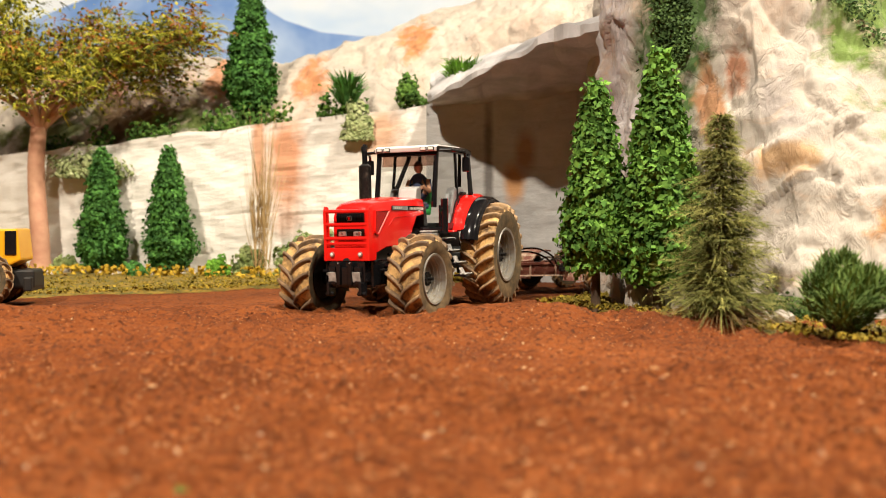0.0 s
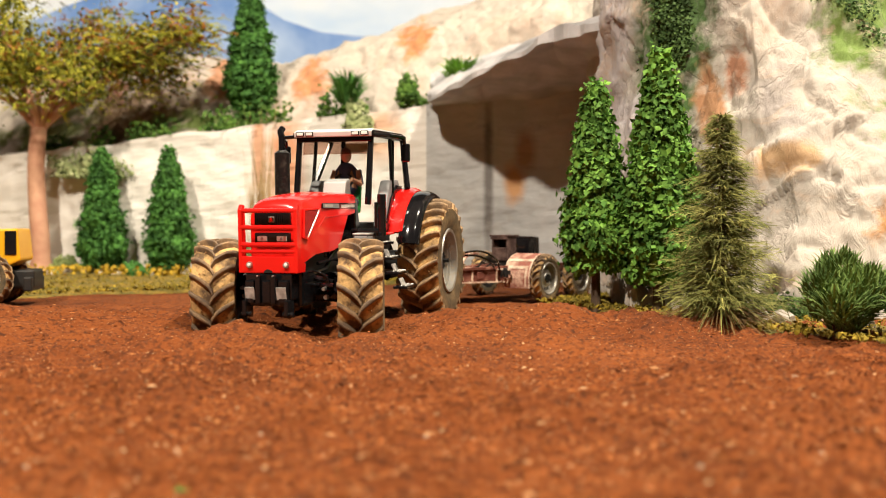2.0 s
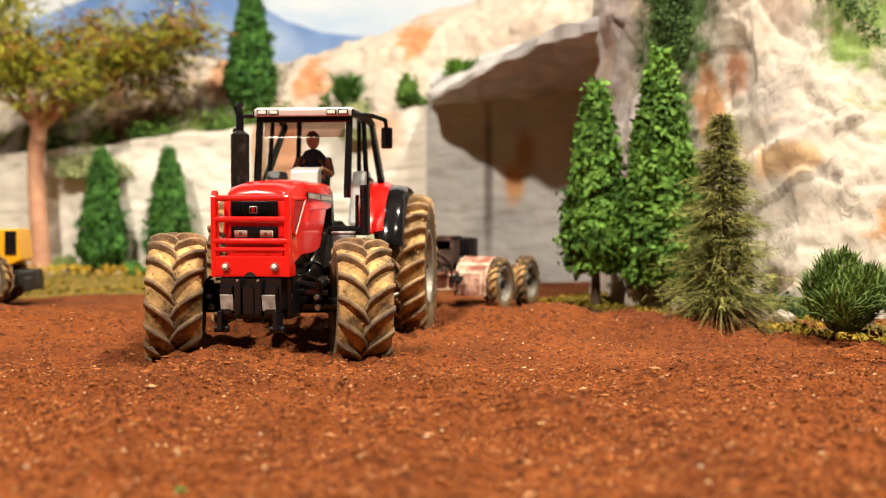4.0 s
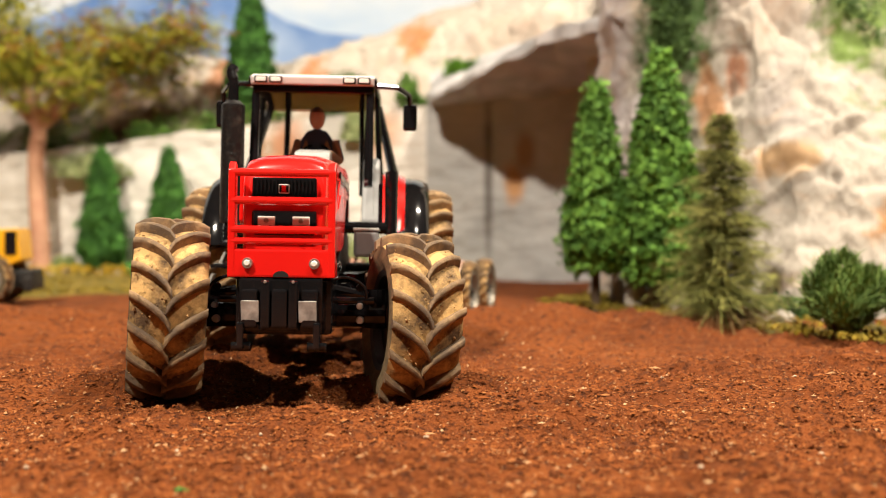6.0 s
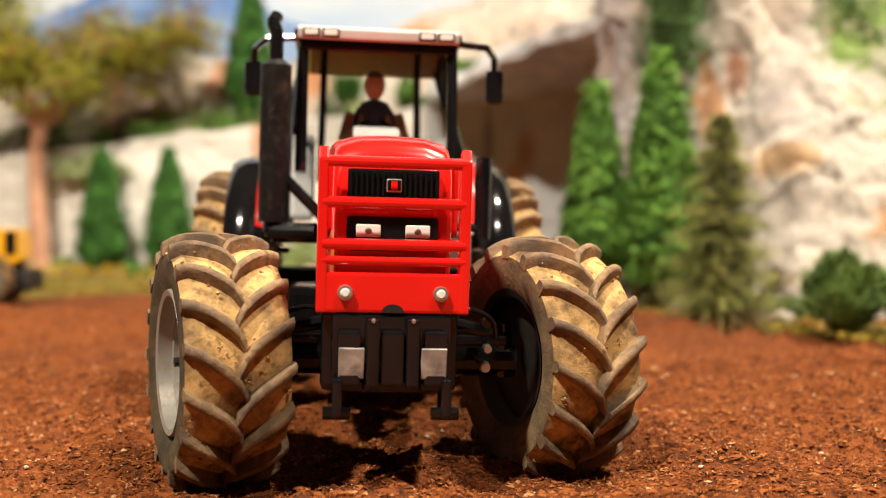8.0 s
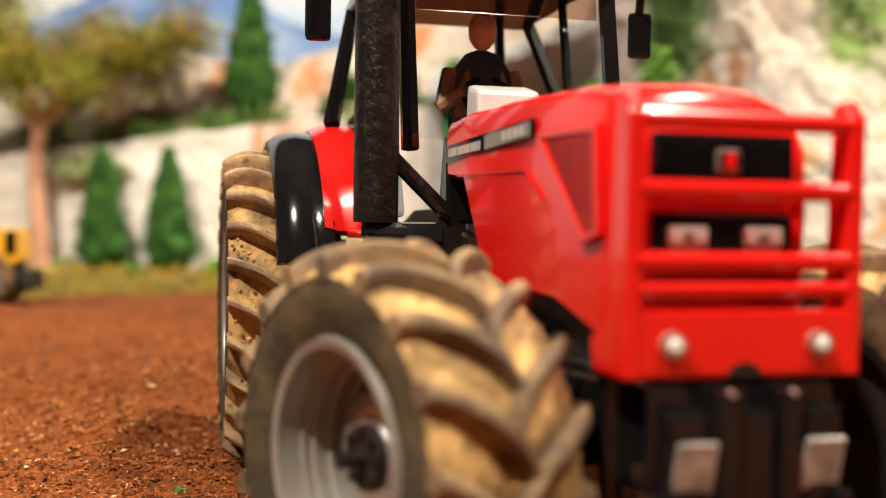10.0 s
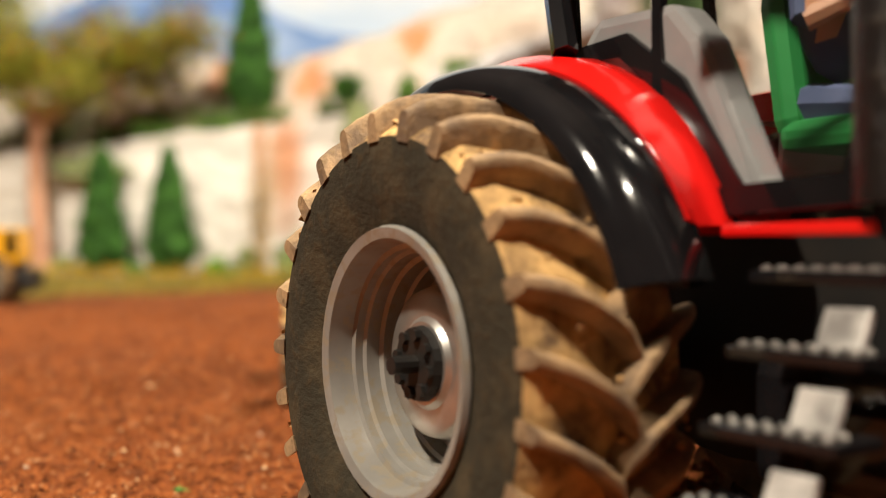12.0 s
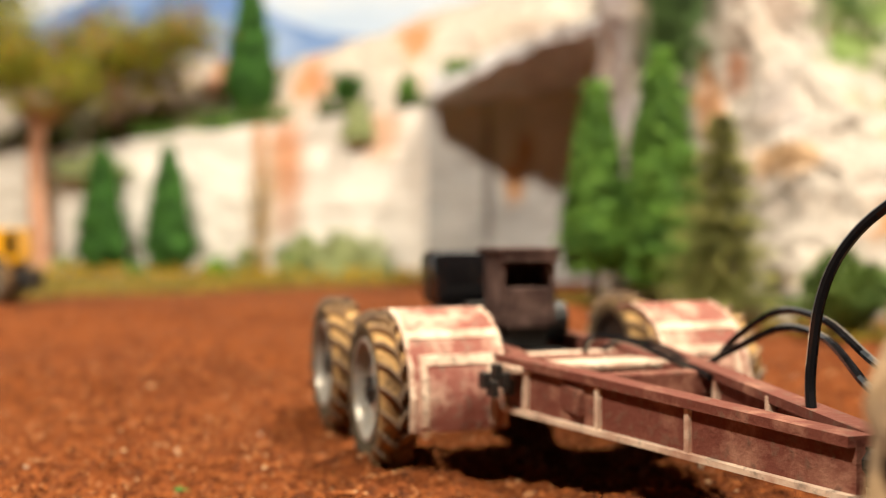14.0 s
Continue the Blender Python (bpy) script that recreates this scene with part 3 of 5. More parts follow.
tagged(mesh_part("cliff_moss", cliff_moss(), CLIFF_MOSS), "dark green flocked moss on the cliff", "moss", kind="stuff")


# ---- painted sky behind the layout ----
def sky_material():
    m = material("painted_sky", (0.6, 0.7, 0.85), 0.9, 0, 0.1)
    n = Nodes(m)
    c = n.ramp(n.noise(0.012, 5, 0.6, (1, 1, 2.2)), [(0.35, (0.36, 0.55, 0.80)), (0.52, (0.72, 0.80, 0.88)), (0.65, (0.86, 0.86, 0.84))])
    n.colour(c)
    return m


SKY = sky_material()
bm = bm_new()
loft(bm, [[(230 * math.sin(a), 185 - 60 * (1 - math.cos(a)), z), (232 * math.sin(a), 187 - 60 * (1 - math.cos(a)), z)][::1] + [(232 * math.sin(a), 187 - 60 * (1 - math.cos(a)), z2), (230 * math.sin(a), 185 - 60 * (1 - math.cos(a)), z2)] for a, z, z2 in [(-0.9 + 1.8 * i / 24, -2, 120) for i in range(25)]])
tagged(part("backdrop", bm, SKY), "painted blue sky with white clouds", "backdrop", kind="structure")


def far_mountain():
    """The distant blue ridge painted on a cut-out before the sky."""
    ridge = [(-95, 24), (-70, 38), (-50, 46), (-42, 47.5), (-36, 46), (-30, 41.5), (-26, 39), (-20, 37), (-10, 36), (10, 34), (10, 5), (-95, 5)]
    return prism(bm_new(), ridge, 170, 171)


MOUNTAIN = speckled("painted_mountain", (0.12, 0.25, 0.58), (0.42, 0.56, 0.80), 0.06, 0.9)
tagged(part("backdrop_mountain", far_mountain(), MOUNTAIN), "painted distant blue mountain ridge", "backdrop", kind="structure")


# ---- trees and plants ----
def cypress(place, height, width, mat, label, seed, count=3200, bare=0.08):
    rnd = random.Random(seed)
    root = thing("cypress_tree", at(*place), label, "tree", "cypresses")
    bm = bm_new()
    rod(bm, (0, 0, -0.6), (0, 0, height * 0.5), width * 0.07, width * 0.03, 8)
    rod(bm, (0, 0, height * 0.5), (0, 0, height * 0.95), width * 0.03, 0.03, 6)
    for k in range(14):
        z, a = height * rnd.uniform(0.12, 0.7), rnd.uniform(0, 6.28)
        r = width * 0.36 * (1 - z / height)
        rod(bm, (0, 0, z), (r * math.cos(a), r * math.sin(a), z + r * 0.9), 0.05, 0.02, 5)
    part("trunk", bm, WOOD, root)
    verts, faces = [], []
    for _ in range(count // 2):
        h = rnd.random() ** 1.2
        a = rnd.uniform(0, 6.283)
        r = width / 2 * min(1.0, 0.55 + h * 3.2) * (1 - h) ** 0.70 * 1.10
        r *= 0.86 + 0.26 * noise.noise((math.cos(a) * 1.7 + seed, math.sin(a) * 1.7, h * height * 0.55)) + 0.22 * noise.noise((math.cos(a) * 5 + seed, math.sin(a) * 5, h * height * 1.2))
        r *= rnd.uniform(0.70, 1.05)
        c = Vector((r * math.cos(a), r * math.sin(a), height * (bare + (1 - bare) * h)))
        out = Vector((math.cos(a), math.sin(a), 0.6))
        tight = rnd.uniform(0.14, 0.26)
        for _ in range(10):
            d = Vector((rnd.gauss(0, 1), rnd.gauss(0, 1), rnd.gauss(0, 1)))
            leaf(verts, faces, c + d * tight, out + d * 0.4, rnd.uniform(0.12, 0.25) * (0.6 + 0.035 * height), rnd)
    mesh_part("crown", py_mesh("crown", verts, faces), mat, root)
    # inner layer added as a dark core, its shade painted into the colour
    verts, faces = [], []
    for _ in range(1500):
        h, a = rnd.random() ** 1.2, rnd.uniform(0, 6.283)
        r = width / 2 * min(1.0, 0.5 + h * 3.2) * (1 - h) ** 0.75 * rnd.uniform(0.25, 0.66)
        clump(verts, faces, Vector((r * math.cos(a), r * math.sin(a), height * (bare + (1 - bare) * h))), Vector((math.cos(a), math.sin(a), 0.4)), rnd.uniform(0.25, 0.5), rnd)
    mesh_part("inner_foliage", py_mesh("inner_foliage", verts, faces), CYPRESS_SHADE, root, "inner foliage in a darkened green for the shade inside the crown")
    return root


def pine(place, height, width):
    rnd = random.Random(31)
    root = thing("pine_tree", at(*place), "sparse olive green needle tree with bare twigs at its foot", "tree")
    bm = bm_new()
    rod(bm, (0, 0, -0.5), (0, 0, height), 0.22, 0.05, 8)
    part("trunk", bm, WOOD, root)
    verts, faces = [], []
    for _ in range(1500):
        h = rnd.random() ** 1.25
        a = rnd.uniform(0, 6.283)
        length = width / 2 * (1 - h) ** 0.85 * rnd.uniform(0.55, 1.15) * (0.76 + 0.28 * math.cos(h * 44 + a)) + 0.30
        p = Vector((0, 0, height * (0.10 + 0.90 * h)))
        blade(verts, faces, p, Vector((math.cos(a), math.sin(a), rnd.uniform(-0.25, 0.35))), length, 0.035, 0.22, rnd)
        for _ in range(5):
            q = p + Vector((math.cos(a), math.sin(a), 0)) * length * rnd.uniform(0.3, 0.9)
            blade(verts, faces, q, Vector((math.cos(a) + rnd.uniform(-0.8, 0.8), math.sin(a) + rnd.uniform(-0.8, 0.8), rnd.uniform(-0.4, 0.5))), rnd.uniform(0.25, 0.65), 0.026, 0.3, rnd)
    mesh_part("needles", py_mesh("needles", verts, faces), NEEDLE, root)
    verts, faces = [], []
    for _ in range(170):
        a = rnd.uniform(0, 6.283)
        blade(verts, faces, Vector((0, 0, height * rnd.uniform(0.03, 0.12))), Vector((math.cos(a), math.sin(a), rnd.uniform(-0.1, 0.1))), width * rnd.uniform(0.3, 0.62), 0.03, 0.30, rnd)
    tagged(mesh_part("twig_skirt", py_mesh("twig_skirt", verts, faces), TWIG, root, "dry tan bare twigs"), kind="stuff")
    return root


def tuft(name, place, height, width, count, mat, label, seed, w=0.05, droop=0.25, category="bush", group="", spread=0.9):
    rnd = random.Random(seed)
    verts, faces = [], []
    for _ in range(count):
        a, r = rnd.uniform(0, 6.283), width / 2 * rnd.random() ** 0.6
        lean = rnd.uniform(0.1 * spread, spread)
        d = Vector((math.cos(a) * lean, math.sin(a) * lean, 1))
        p = Vector((math.cos(a) * r * 0.6, math.sin(a) * r * 0.6, rnd.uniform(-0.2, height * 0.35)))
        blade(verts, faces, p, d, height * rnd.uniform(0.35, 0.72), w, droop, rnd)
    ob = mesh_part(name, py_mesh(name, verts, faces), mat, m=at(*place))
    return tagged(ob, label, category, group)


def leafy(name, place, size, count, mat, label, seed, leaf=0.3, category="bush", group=""):
    """A low cushion of small leaf scraps with an uneven outline."""
    rnd = random.Random(seed)
    verts, faces = [], []
    for _ in range(count):
        d = Vector((rnd.gauss(0, 1), rnd.gauss(0, 1), abs(rnd.gauss(0, 1)))).normalized()
        r = rnd.uniform(0.55, 1.0) * (0.8 + 0.5 * noise.noise(d * 2.2 + Vector((seed, 0, 0))))
        clump(verts, faces, Vector((d.x * size[0] * r, d.y * size[1] * r, d.z * size[2] * r)), d, rnd.uniform(0.5, 1.2) * leaf, rnd)
    ob = mesh_part(name, py_mesh(name, verts, faces), mat, m=at(*place))
    return tagged(ob, label, category, group)


cypress((-34.0, 103, 0.2), 12.4, 5.5, CYPRESS_DARK, "dark green conical cypress before the wall", 1)
cypress((-26.8, 101, 0.2), 12.3, 5.5, CYPRESS_DARK, "dark green conical cypress before the wall", 2)
cypress((-20.0, 107.5, 16.2), 14.5, 6.2, CYPRESS_DARK, "tall dark cypress on the rock bank", 3)
cypress((8.9, 60.0, 0.2), 12.8, 4.5, CYPRESS_LIGHT, "bright green narrow cypress on a thin bare stem", 4, 3600, 0.19)
cypress((12.25, 58.5, 0.5), 14.1, 5.3, CYPRESS_LIGHT, "tall bright green cypress against the cliff", 5, 4400, 0.11)
pine((13.1, 48.6, 0.2), 9.9, 7.4)
def grassy_bush(place, size, label, seed):
    """A dome of short upright blades on a few stems."""
    rnd = random.Random(seed)
    root = thing("bush", at(*place), label, "bush", "bushes at the cliff")
    for k in range(9):
        a, r = k * 2.4, 0.70 * (k / 9) ** 0.5
        c = Vector((math.cos(a) * r * size[0], math.sin(a) * r * size[1], 0))
        bm = bm_new()
        rod(bm, c * 0.3 + Vector((0, 0, -0.3)), c + Vector((0, 0, size[2] * 0.5)), 0.07, 0.03, 5)
        part("stem", bm, WOOD, root)
        verts, faces = [], []
        for _ in range(420):
            d = Vector((rnd.gauss(0, 1), rnd.gauss(0, 1), rnd.gauss(0.3, 1))).normalized()
            p = c + Vector((d.x * size[0] * 0.45, d.y * size[1] * 0.45, size[2] * (0.38 + 0.42 * d.z * (1 - r) + 0.08 * math.sin(k * 1.7))))
            blade(verts, faces, p, d * 0.5 + Vector((rnd.uniform(-0.5, 0.5), rnd.uniform(-0.5, 0.5), 0.9)), rnd.uniform(0.45, 1.15), 0.045, 0.3, rnd)
        mesh_part("foliage", py_mesh("foliage", verts, faces), FEATHER, root)
    return root


grassy_bush((17.3, 44.4, 0.0), (1.9, 1.6, 4.4), "feathery pale green grassy bush at the foot of the cliff", 6)
grassy_bush((20.0, 43.0, 0.0), (1.5, 1.4, 3.8), "feathery pale green grassy bush at the foot of the cliff", 7)


def broad_tree():
    rnd = random.Random(12)
    root = thing("broad_tree", at(-40.8, 104, 0.2), "tall tree with pink bare trunk and olive autumn leaves", "tree")
    bm = bm_new()
    sections = []
    for k in range(9):
        z = -0.5 + 15.2 * k / 8
        r = 1.0 - 0.2 * k / 8 + (0.5 if k == 0 else 0)
        ox, oy = 0.25 * math.sin(k * 0.9), 0.2 * math.cos(k * 1.3)
        sections.append([(ox + r * math.cos(i * 0.628), oy + r * math.sin(i * 0.628), z) for i in range(10)])
    loft(bm, sections)
    part("trunk", bm, BARK, root, "smooth pink trunk", smooth=True)
    tips = []
    for k in range(17):
        a = k * 2.399
        out = rnd.uniform(7, 18)
        p0 = Vector((0.2, 0, 14.4))
        rise = rnd.uniform(2.5, 14)
        p1 = p0 + Vector((math.cos(a) * out * 0.35, math.sin(a) * out * 0.2, 1.5 + rise * 0.3))
        p2 = p0 + Vector((math.cos(a) * out, math.sin(a) * out * 0.4, rise))
        bm = bm_new()
        limb = curve([p0, p0.lerp(p1, 0.6) + Vector((0, 0, 0.5)), p1, p1.lerp(p2, 0.5) + Vector((0, 0, 0.6)), p2], 3)
        for i, (a0, a1) in enumerate(zip(limb, limb[1:])):
            rod(bm, a0, a1, 0.36 - 0.024 * i, 0.336 - 0.024 * i, 7)
        tips += [p1.lerp(p2, 0.5), p1.lerp(p2, 0.8), p2]
        for _ in range(4):
            q = p1.lerp(p2, rnd.uniform(0.1, 0.9))
            e = q + Vector((rnd.uniform(-3, 3), rnd.uniform(-2, 2), rnd.uniform(-0.8, 3)))
            rod(bm, q, e, 0.10, 0.03, 5)
            tips.append(e)
        part("branch", bm, BARK, root)
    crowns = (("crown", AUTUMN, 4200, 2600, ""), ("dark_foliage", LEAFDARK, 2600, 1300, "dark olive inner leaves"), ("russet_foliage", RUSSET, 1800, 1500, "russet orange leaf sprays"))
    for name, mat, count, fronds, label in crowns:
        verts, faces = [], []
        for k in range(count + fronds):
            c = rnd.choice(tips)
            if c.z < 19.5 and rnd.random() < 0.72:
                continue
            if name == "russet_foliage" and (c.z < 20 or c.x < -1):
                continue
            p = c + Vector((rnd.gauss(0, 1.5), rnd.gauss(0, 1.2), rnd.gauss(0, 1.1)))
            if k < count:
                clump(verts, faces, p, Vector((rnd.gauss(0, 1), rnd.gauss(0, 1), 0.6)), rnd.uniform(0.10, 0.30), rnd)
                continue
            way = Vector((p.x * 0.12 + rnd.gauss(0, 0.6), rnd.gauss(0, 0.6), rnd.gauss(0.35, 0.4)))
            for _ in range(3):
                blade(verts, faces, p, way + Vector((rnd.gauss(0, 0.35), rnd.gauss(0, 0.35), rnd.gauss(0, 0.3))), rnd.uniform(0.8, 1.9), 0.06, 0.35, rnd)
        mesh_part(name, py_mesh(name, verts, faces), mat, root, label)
    return root


broad_tree()
tuft("bush", (-9.35, 101.2, 17.0), 4.4, 3.0, 300, CYPRESS_DARK, "dark green spiky bush on the rock bank", 8, 0.09)
leafy("bush", (-3.4, 100.2, 17.2), (1.5, 1.1, 2.8), 520, BUSH, "round green bush on the rock bank", 9)
tuft("grass_tuft", (2.0, 97.0, 18.7), 3.2, 5.0, 420, BRIGHT, "bright green grass tuft on the rock", 10, 0.08, 0.4, "grass")
for k, (x, y, sx, sz, mat) in enumerate([(-13.5, 97.5, 3.0, 4.6, HERB), (-18.6, 99, 1.8, 3.4, HERB), (-21.2, 97, 1.1, 2.2, BRIGHT), (-38, 104, 2.2, 2.0, HERB), (-29.5, 99, 1.3, 1.4, CYPRESS_DARK), (-9.2, 97, 5.6, 4.7, CREEPER)]):
    leafy("shrub", (x, y, 0.2), (sx, 1.2, sz), int(600 * sx), mat, "pale green low shrub at the foot of the wall", 20 + k, 0.32)
for k, (x, y) in enumerate([(-16.8, 97), (-17.6, 97.5)]):
    tuft("reed_tuft", (x, y, 0.2), 19.0 - 5 * k, 1.5, 44, STRAW, "tall dry straw reeds before the wall", 30 + k, 0.04, 0.02, "reeds", "reeds", 0.26)
leafy("creeper", (-8.2, 100.3, 13.4), (2.0, 0.5, 4.4), 1000, CREEPER, "pale green creeper hanging down the wall", 40, 0.3, "creeper")
leafy("creeper", (-36.0, 105.0, 10.0), (5.5, 0.4, 3.4), 900, CREEPER, "pale green creeper hanging down the wall", 41, 0.3, "creeper")


def verge_plants():
    rnd = random.Random(77)
    verts, faces = [], []
    for _ in range(800):
        x = rnd.uniform(-42, 2)
        x += 2.5 * math.sin(x * 1.3)
        y = 99 - abs(rnd.gauss(0, 1)) * 4 + (-(x + 10) * 0.18 if x < -10 else 0)
        p = Vector((x, y, 0.3))
        clump(verts, faces, p + Vector((0, 0, rnd.uniform(0, 0.9))), Vector((rnd.gauss(0, 1), rnd.gauss(0, 1), 1)), rnd.uniform(0.12, 0.4), rnd)
    return py_mesh("verge_flowers", verts, faces)


tagged(mesh_part("verge_flowers", verge_plants(), FLOWER), "yellow flowers and dry herbs on the verge", "flowers", kind="stuff")


def stone(place, size, seed, mat, label):
    bm = bm_new()
    bmesh.ops.create_icosphere(bm, subdivisions=2, radius=1.0)
    for v in bm.verts:
        v.co *= 0.85 + 0.45 * noise.noise(v.co * 1.4 + Vector((seed * 3.1, 0, 0)))
        v.co = Vector((v.co.x * size[0], v.co.y * size[1], v.co.z * size[2]))
    ob = part("stone", bm, mat, m=at(*place))
    return tagged(ob, label, "stone", "stones on the verge")


rs = random.Random(9)
for k in range(26):
    x = -40 + 42 * k / 26 + rs.uniform(-0.6, 0.6)
    stone((x, 100.5 - max(0, -x - 10) * -0.1 - rs.uniform(0, 3), 0.35), (rs.uniform(0.4, 1.1), rs.uniform(0.4, 0.8), rs.uniform(0.3, 0.7)), k, BANK, "small pale stone at the foot of the wall")
for k, (x, y, sx, sz) in enumerate([(11.3, 60, 0.8, 1.6), (12.4, 59.5, 0.9, 1.3), (13.6, 58, 0.8, 1.1), (14.6, 56, 0.8, 0.9), (10.6, 62, 0.5, 2.2)]):
    stone((x, y, 0.5), (sx, 0.7, sz), 50 + k, CLIFF, "grey rough rock at the foot of the cliff")


for k, (x, y, sx, sz) in enumerate([(15.3, 50.6, 0.9, 0.9), (16.4, 49.8, 0.7, 0.6), (19.0, 47.2, 0.8, 0.7)]):
    stone((x, y, 0.3), (sx, 0.6, sz), 70 + k, CLIFF, "grey rough rock at the foot of the cliff")


PEBBLE = speckled("pale_pebble", (0.42, 0.29, 0.18), (0.56, 0.44, 0.31), 3.0, 0.6)
for k, (x, y) in enumerate([(-5.7, 22.0), (4.9, 19.5), (8.1, 22.0), (2.26, 32), (-5.46, 31.7), (-0.4, 24), (-8.2, 20.2), (6.3, 29.5), (10.7, 31.3), (-4.3, 24.2), (-10.2, 34), (9.5, 26), (3.2, 27)]):
    bm = bm_new()
    bmesh.ops.create_icosphere(bm, subdivisions=2, radius=1.0)
    for v in bm.verts:
        v.co = v.co * (0.8 + 0.4 * noise.noise(v.co + Vector((k, 0, 0))))
    bm.transform(Matrix.Diagonal((0.055 + 0.015 * (k % 3), 0.05, 0.045, 1)))
    tagged(part("pebble", bm, PEBBLE, m=at(x, y, soil_height(x, y) + 0.05)), "tiny pale pebble lying on the soil", "pebble", "pebbles on the soil")
for k, (x, y) in enumerate([(-2.1, 20.9), (-6.0, 19.3), (-5.0, 19.6)]):
    leafy("moss_tuft", (x, y, soil_height(x, y)), (0.20, 0.14, 0.08), 50, CYPRESS_DARK, "tiny green moss tuft on the soil", 60 + k, 0.05, "moss", "moss on the soil")


def bank_moss():
    rnd = random.Random(83)
    verts, faces = [], []
    for _ in range(1500):
        u = rnd.uniform(0.22, 0.62)
        p = path(BANK_LOW, u) + Vector((rnd.gauss(0, 0.4), -1.5 + rnd.gauss(0, 0.8), 0.3 + abs(rnd.gauss(0, 0.6)) * (1.6 - 1.8 * abs(u - 0.4))))
        if noise.noise((p.x * 0.25, 0, 5)) > -0.15:
            clump(verts, faces, p, Vector((rnd.gauss(0, 1), rnd.gauss(0, 1) - 0.5, 1)), rnd.uniform(0.15, 0.4), rnd)
    return py_mesh("bank_moss", verts, faces)


tagged(mesh_part("bank_moss", bank_moss(), BUSH), "green moss and low herbs along the wall top", "moss", kind="stuff")


def verge_moss(front, back, count, seed):
    rnd = random.Random(seed)
    verts, faces = [], []
    for _ in range(count):
        u, v = rnd.random(), rnd.random() ** 1.6
        p = path([(x, y, 0) for x, y in front], u).lerp(path([(x, y, 0) for x, y in back], u), 0.06 + 0.8 * v)
        if rnd.random() < 0.5:
            clump(verts, faces, Vector((p.x, p.y, rnd.uniform(0.22, 0.40))), Vector((rnd.gauss(0, 1), rnd.gauss(0, 1), 1)), rnd.uniform(0.08, 0.22), rnd)
        else:
            blade(verts, faces, Vector((p.x, p.y, 0.25)), Vector((rnd.gauss(0, 0.7), rnd.gauss(0, 0.7), 1)), rnd.uniform(0.2, 0.55), 0.025, 0.2, rnd)
    return py_mesh("verge_moss", verts, faces)


tagged(mesh_part("verge_moss", verge_moss([(-42, 64), (-32, 66), (-20, 74), (-12, 84), (0, 92), (4, 96)], [(-44, 110), (-40, 110), (-28, 108), (-18, 105), (0, 99), (6, 99)], 7000, 91), MOSS), "ochre moss and short dry grass on the verge", "moss", kind="stuff")
tagged(mesh_part("verge_moss", verge_moss([(5.5, 64), (8.5, 57), (12.0, 49), (16.0, 41), (22, 36)], [(12, 74), (16, 70), (20, 62), (26, 58), (34, 50)], 3200, 92), MOSS), "ochre moss and short dry grass below the cliff", "moss", kind="stuff")


